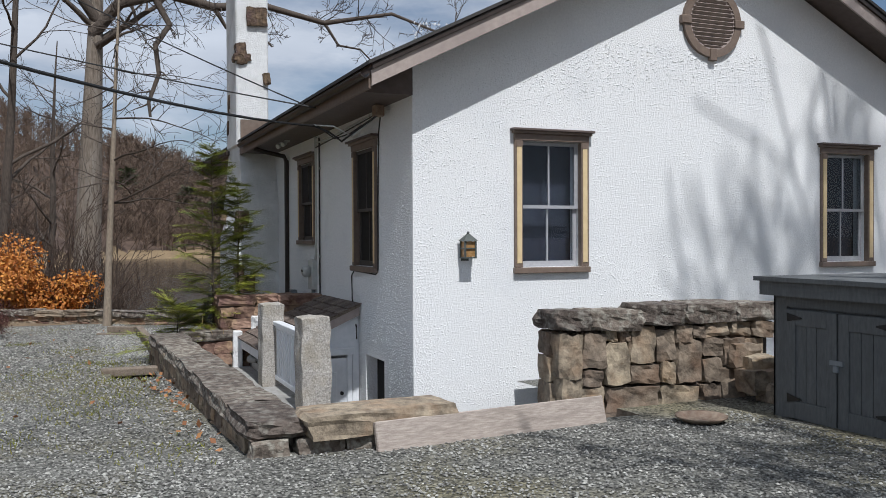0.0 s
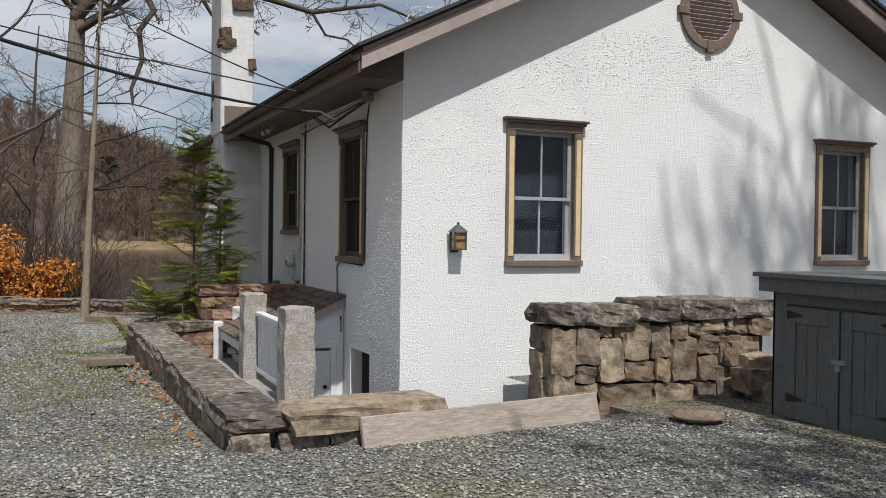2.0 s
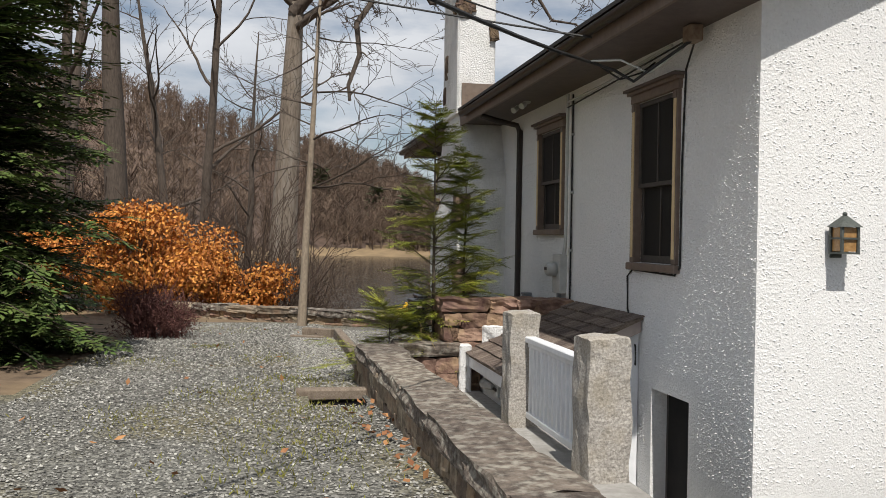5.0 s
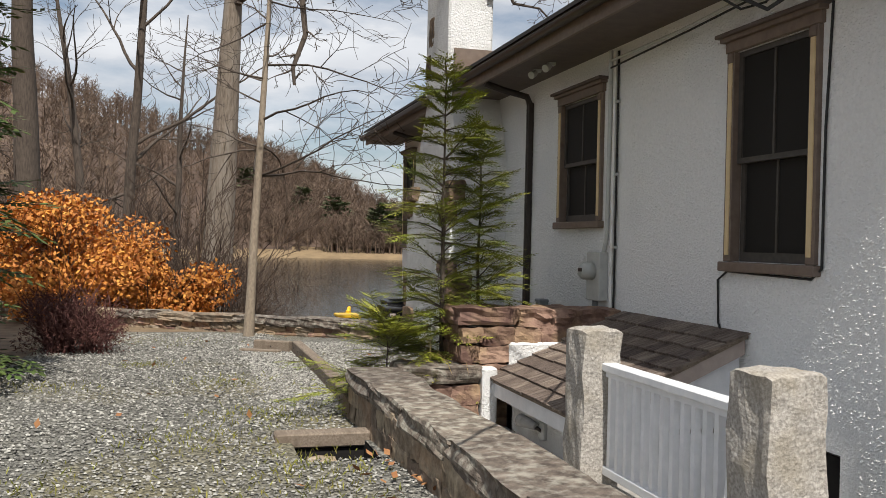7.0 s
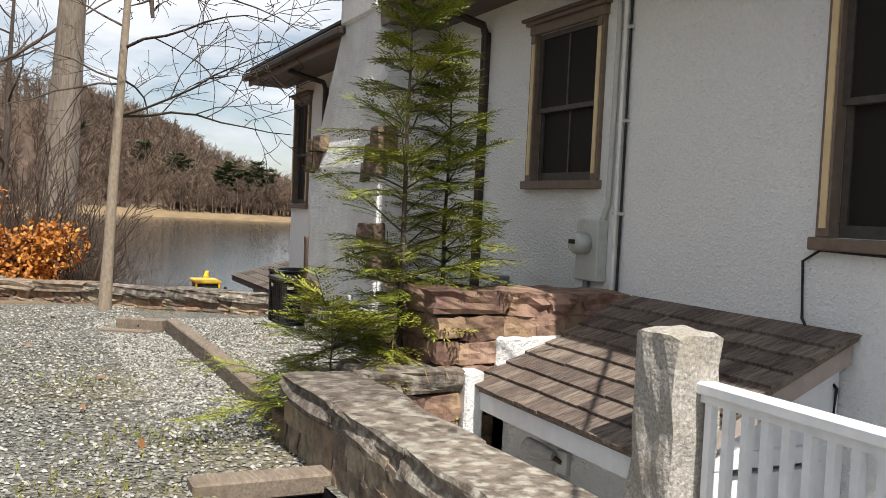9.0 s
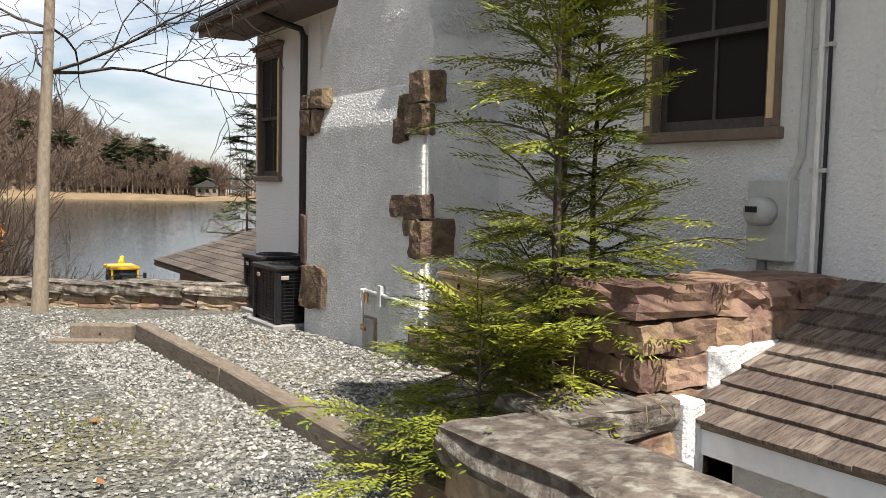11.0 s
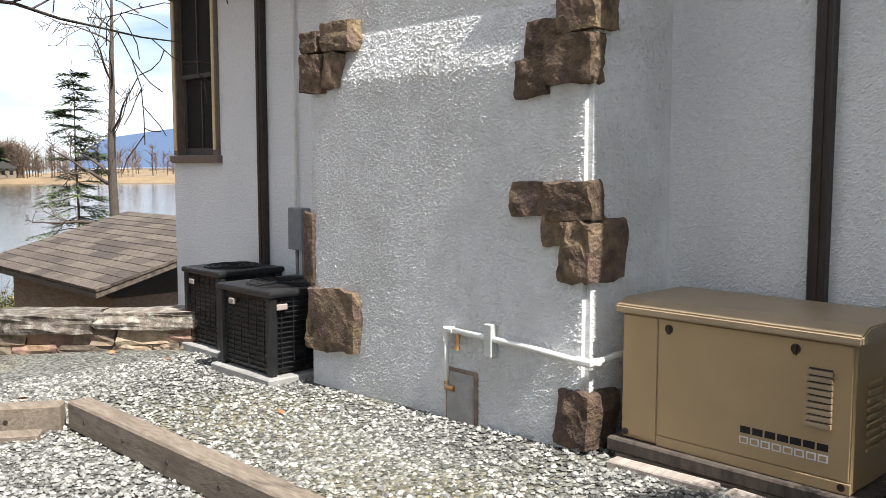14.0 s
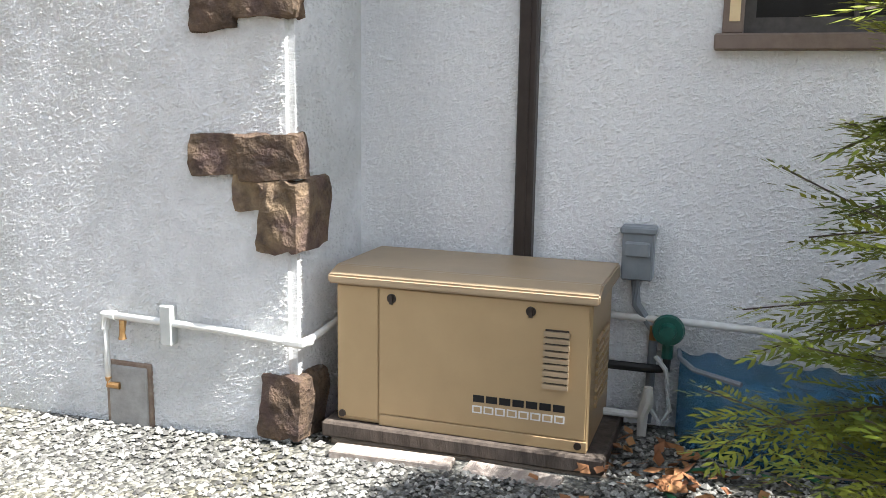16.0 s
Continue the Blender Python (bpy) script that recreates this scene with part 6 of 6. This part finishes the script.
def leafy_bush(x, y, h, rad, count, seed, material, twig, label, leaf, name, stems=26, squash=0.8):
    r = random.Random(seed)
    z = ground_z(x, y) - 0.05
    e = thing(name, x, y, z, label, "shrub")
    s_b, l_b = Bits(), Bits()
    for i in range(stems):
        a = r.uniform(0, 6.28)
        d = Vector((math.cos(a) * r.uniform(0.1, 0.9), math.sin(a) * r.uniform(0.1, 0.9), 1)).normalized()
        grow(s_b, r, Vector((x + r.uniform(-0.5, 0.5) * rad, y + r.uniform(-0.4, 0.4) * rad, z)), d, h * r.uniform(0.5, 0.95), 0.02, 1, 0.6, 6, 0.12, 0.02, 0.2, 0.005)
    lobes = [(Vector((x + r.uniform(-0.65, 0.65) * rad, y + r.uniform(-0.5, 0.5) * rad, z + h * r.uniform(0.12, 0.74))), r.uniform(0.28, 0.5) * rad) for i in range(22)]
    for i in range(count):
        c, q = lobes[r.randrange(len(lobes))]
        d = rvec(r)
        p = c + Vector((d.x, d.y, d.z * squash)) * q * r.random() ** 0.4
        if p.z < z + 0.05 or p.z > z + h * 1.05:
            continue
        l_b.leaf(p, rvec(r), rvec(r), leaf[0] * r.uniform(0.7, 1.2), leaf[1])
    s_b.make("stem", twig, e)["kind"] = "stuff"
    l_b.make("foliage", material, e)
    return e


leafy_bush(-2.7, 26.6, 3.1, 1.9, 17000, 141, BEECH, TWIG, "young beech holding bright orange-brown dry leaves", (0.12, 0.07), "beech_bush")
leafy_bush(-0.95, 27.2, 2.3, 1.6, 12000, 142, BEECH, TWIG, "low beech holding orange-brown dry leaves", (0.12, 0.065), "beech_bush")
leafy_bush(-4.9, 27.2, 2.7, 1.6, 5500, 143, BEECH, TWIG, "young beech holding bright orange-brown dry leaves", (0.12, 0.07), "beech_bush")
leafy_bush(-1.95, 19.9, 1.05, 0.95, 9000, 144, BURGUNDY, BURGUNDY, "rounded burgundy barberry with dense fine twigs", (0.075, 0.012), "barberry_bush", 60)

leafy_bush(6.75, 40.0, 2.6, 1.5, 6000, 145, WILLOW, TWIG, "yellow-green budding shrub at the lake edge", (0.10, 0.05), "shore_bush")

# straw at the foot of the hemlocks
b = Bits()
r_ = random.Random(151)
for i in range(700):
    p = Vector((r_.gauss(2.05, 0.22), r_.gauss(13.95, 0.16), r_.uniform(-0.2, 0.22)))
    b.leaf(p, (rvec(r_) + Vector((0, 0, -0.5))).normalized(), rvec(r_), r_.uniform(0.1, 0.3), 0.008)
tagged(b.make("dry_grass", DRYGRASS), "dry straw hanging below the hemlock", "grass", kind="stuff")
b = Bits()
for cx_, cy_, n_, sp in ((0.2, 9.6, 130, 0.45), (-0.6, 8.2, 60, 0.3), (0.4, 10.8, 120, 0.4), (-0.3, 13.0, 90, 0.35), (0.1, 16.2, 70, 0.3), (-0.9, 18.0, 60, 0.2), (-1.8, 16.0, 50, 0.3), (0.7, 7.2, 60, 0.3), (-1.2, 11.5, 50, 0.4), (0.5, 11.8, 90, 0.3), (-0.6, 21.4, 40, 0.4), (0.3, 13.9, 120, 0.3)):
    for i in range(n_ * 3):
        x, y = r_.gauss(cx_, sp), r_.gauss(cy_, sp)
        if x > 0.95:
            continue
        b.leaf(Vector((x, y, ground_z(x, y))), (rvec(r_) + Vector((0, 0, 1.2))).normalized(), rvec(r_), r_.uniform(0.025, 0.07), 0.010)
tagged(b.make("weeds", WEED), "sparse yellow-green moss and weeds in the gravel", "weeds", kind="stuff")
b = Bits()
for i in range(260):
    k = r_.random()
    if k < 0.35:
        x, y = r_.gauss(0.98, 0.12), r_.uniform(7, 12)
    elif k < 0.7:
        x, y = r_.gauss(2.95, 0.2), r_.gauss(15.25, 0.25)
    else:
        x, y = r_.uniform(-2.8, 3), r_.uniform(4, 22)
    if x > 1.1 and y < 14:
        continue
    b.leaf(Vector((x, y, ground_z(x, y) + 0.035)), Vector((r_.uniform(-1, 1), r_.uniform(-1, 1), r_.uniform(-0.2, 0.5))).normalized(), (Vector((0, 0, 1)) + rvec(r_) * 0.6).normalized(), r_.uniform(0.05, 0.10), 0.05)
tagged(b.make("dead_leaves", DEADLEAF), "scattered curled brown dead leaves", "leaves", kind="stuff")


# loose stones on the gravel, thickest where the walk ends
def pebbles():
    r = np.random.RandomState(4)
    base = np.array([(1, 0, 0), (-1, 0, 0), (0, 1, 0), (0, -1, 0), (0, 0, 1), (0, 0, -0.6), (0.6, 0.6, 0.5), (-0.6, -0.5, 0.55)], float)
    tri = [(0, 6, 4), (6, 2, 4), (2, 1, 4), (1, 7, 4), (7, 3, 4), (3, 0, 4), (0, 2, 6), (1, 3, 7), (2, 0, 5), (1, 2, 5), (3, 1, 5), (0, 3, 5)]
    V, F, off = [], [], 0
    for n, (x0, x1, y0, y1), s0, s1 in ((26000, (0.4, 3.5, 13.9, 21.0), 0.010, 0.021), (16000, (-2.4, 1.1, 12.5, 23.0), 0.010, 0.021), (14000, (-2.6, 1.1, 5.5, 12.5), 0.009, 0.017), (13000, (-0.6, 5.8, 3.6, 6.7), 0.008, 0.016)):
        xs, ys = r.uniform(x0, x1, n), r.uniform(y0, y1, n)
        for x, y in zip(xs, ys):
            if (0.35 < x < 1.06 and 12.1 < y < 12.85) or (x > CX - 0.03 and CY0 < y < CY1) or (x > 2.75 and 15.55 < y < 16.8):
                continue
            q = base * r.uniform(0.7, 1.3, (8, 1)) * np.array([1, r.uniform(0.6, 1.0), r.uniform(0.45, 0.8)]) * r.uniform(s0, s1)
            a = r.uniform(0, 6.28)
            c, s = math.cos(a), math.sin(a)
            q = np.stack([q[:, 0] * c - q[:, 1] * s + x, q[:, 0] * s + q[:, 1] * c + y, q[:, 2] + ground_z(x, y) + 0.006], 1)
            V.append(q)
            F.extend((i + off, j + off, k + off) for i, j, k in tri)
            off += 8
    ob = soup("gravel_stones", np.concatenate(V).tolist(), F, PEBBLE)
    tagged(ob, "loose pale and grey crushed stones", "gravel", kind="stuff")


pebbles()

# ---- by the lake: boathouse roof and a yellow digger ----
BX, BZ = 1.72, -0.55
OLD_SHINGLE = mat("dark old shingle", (0.04, 0.03, 0.024), (0.15, 0.12, 0.095), 6, 0.9, 0.5, 30, rand=0.35, stretch=(1.5, 6, 1.5))
bh = thing("boathouse", 8.8, 34, -4.0, "low boathouse with a weathered shingle roof below the bank", "house")
part("wall", box((4.6 + BX, 30.8, -4.8), (10.8 + BX, 36.5, -0.95 + BZ)), TIMBER, bh)
for s_ in (-1, 1):
    part("roof_slope", prism([(u + BX, v + BZ) for u, v in ((7.7 + s_ * 3.7, -0.82), (7.7, 0.22), (7.7, 0.32), (7.7 + s_ * 3.7, -0.72))], "y", 30.2, 37.0), OLD_SHINGLE, bh)
for i in range(13):
    x = 4.0 + i * 0.285
    z = -0.72 + (x - 4.0) * 1.04 / 3.7
    y = 30.18
    while y < 36.9:
        w = rng.uniform(0.5, 0.9)
        part("shingle", box((0, 0, 0), (0.30, min(w, 37.02 - y) - 0.012, 0.055), m=pose(x + BX, y, z + BZ + 0.02, 0, -13.5, 0)), OLD_SHINGLE, bh)
        y += w
dg = thing("digger", 5.5, 40, -4.2, "yellow backhoe digger with a glazed cab parked by the lake", "digger")
zt = -1.62
cab_glass = mat("dim cab glass", (0.02, 0.03, 0.035), (0.04, 0.055, 0.06), 3, 0.08)
part("cab_roof", box((5.02, 39.5, zt - 0.11), (5.92, 40.7, zt), 0.045, seg=2), YELLOW, dg)
part("cab_window", box((5.10, 39.58, zt - 0.78), (5.84, 40.6, zt - 0.112)), cab_glass, dg, "dark cab glazing")
for x in (5.04, 5.30, 5.82):
    part("cab_post", box((x, 39.53, zt - 0.80), (x + 0.06, 39.6, zt - 0.112), 0.01), YELLOW if x != 5.30 else BLACKM, dg)
part("bonnet", box((5.08, 39.1, zt - 1.25), (5.88, 40.9, zt - 0.80), 0.06, seg=2), YELLOW, dg)
part("grille", box((5.25, 39.07, zt - 1.18), (5.70, 39.10, zt - 0.88), 0.01), BLACKM, dg)
part("boom", tube([(5.55, 40.9, zt - 0.5), (5.62, 40.9, zt + 0.05), (5.68, 41.0, zt + 0.18), (5.74, 41.1, zt - 0.2)], [0.09, 0.08, 0.07, 0.06], 8), YELLOW, dg)
for x in (4.90, 6.04):
    part("mirror", box((x - 0.05, 39.4, zt - 0.42), (x + 0.05, 39.46, zt - 0.2), 0.015), BLACKM, dg)
    part("mirror_arm", tube([(x, 39.43, zt - 0.3), (5.48, 39.55, zt - 0.25)], 0.014, 5), BLACKM, dg)
for x in (5.0, 5.72):
    for y in (39.4, 40.9):
        part("wheel", tube([(x, y, zt - 1.6), (x + 0.25, y, zt - 1.6)], 0.42, 20), BLACKM, dg)

# small house and machine on the far shore
fh = thing("lake_house", 84, 288, 0.0, "small brown house among trees on the far shore", "house")
zf = hill_z(16.2, 292) - 0.3
part("wall", box((80.5, 284, zf), (87.5, 290, zf + 3.0)), TIMBER, fh)
part("roof", prism([(79.8, zf + 2.9), (88.2, zf + 2.9), (84, zf + 5.0)], "y", 283.5, 290.5), ROOFING, fh)
for x in (81.6, 84.0, 86.2):
    part("window_pane", box((x - 0.5, 283.9, zf + 1.1), (x + 0.5, 283.99, zf + 2.3)), DARK, fh)

farh = prism([(560, -6), (640, 45), (760, 64), (900, 50), (1100, -6)], "y", 1500, 1520)
# haze of the distance is painted in as a flat blue
BLUEH = mat("hazy blue far hill", (0.10, 0.15, 0.25), (0.12, 0.17, 0.27), 0.01, 1.0)
tagged(part("backdrop_far", farh, BLUEH), "hazy blue mountain in the far distance", "hill", kind="structure")
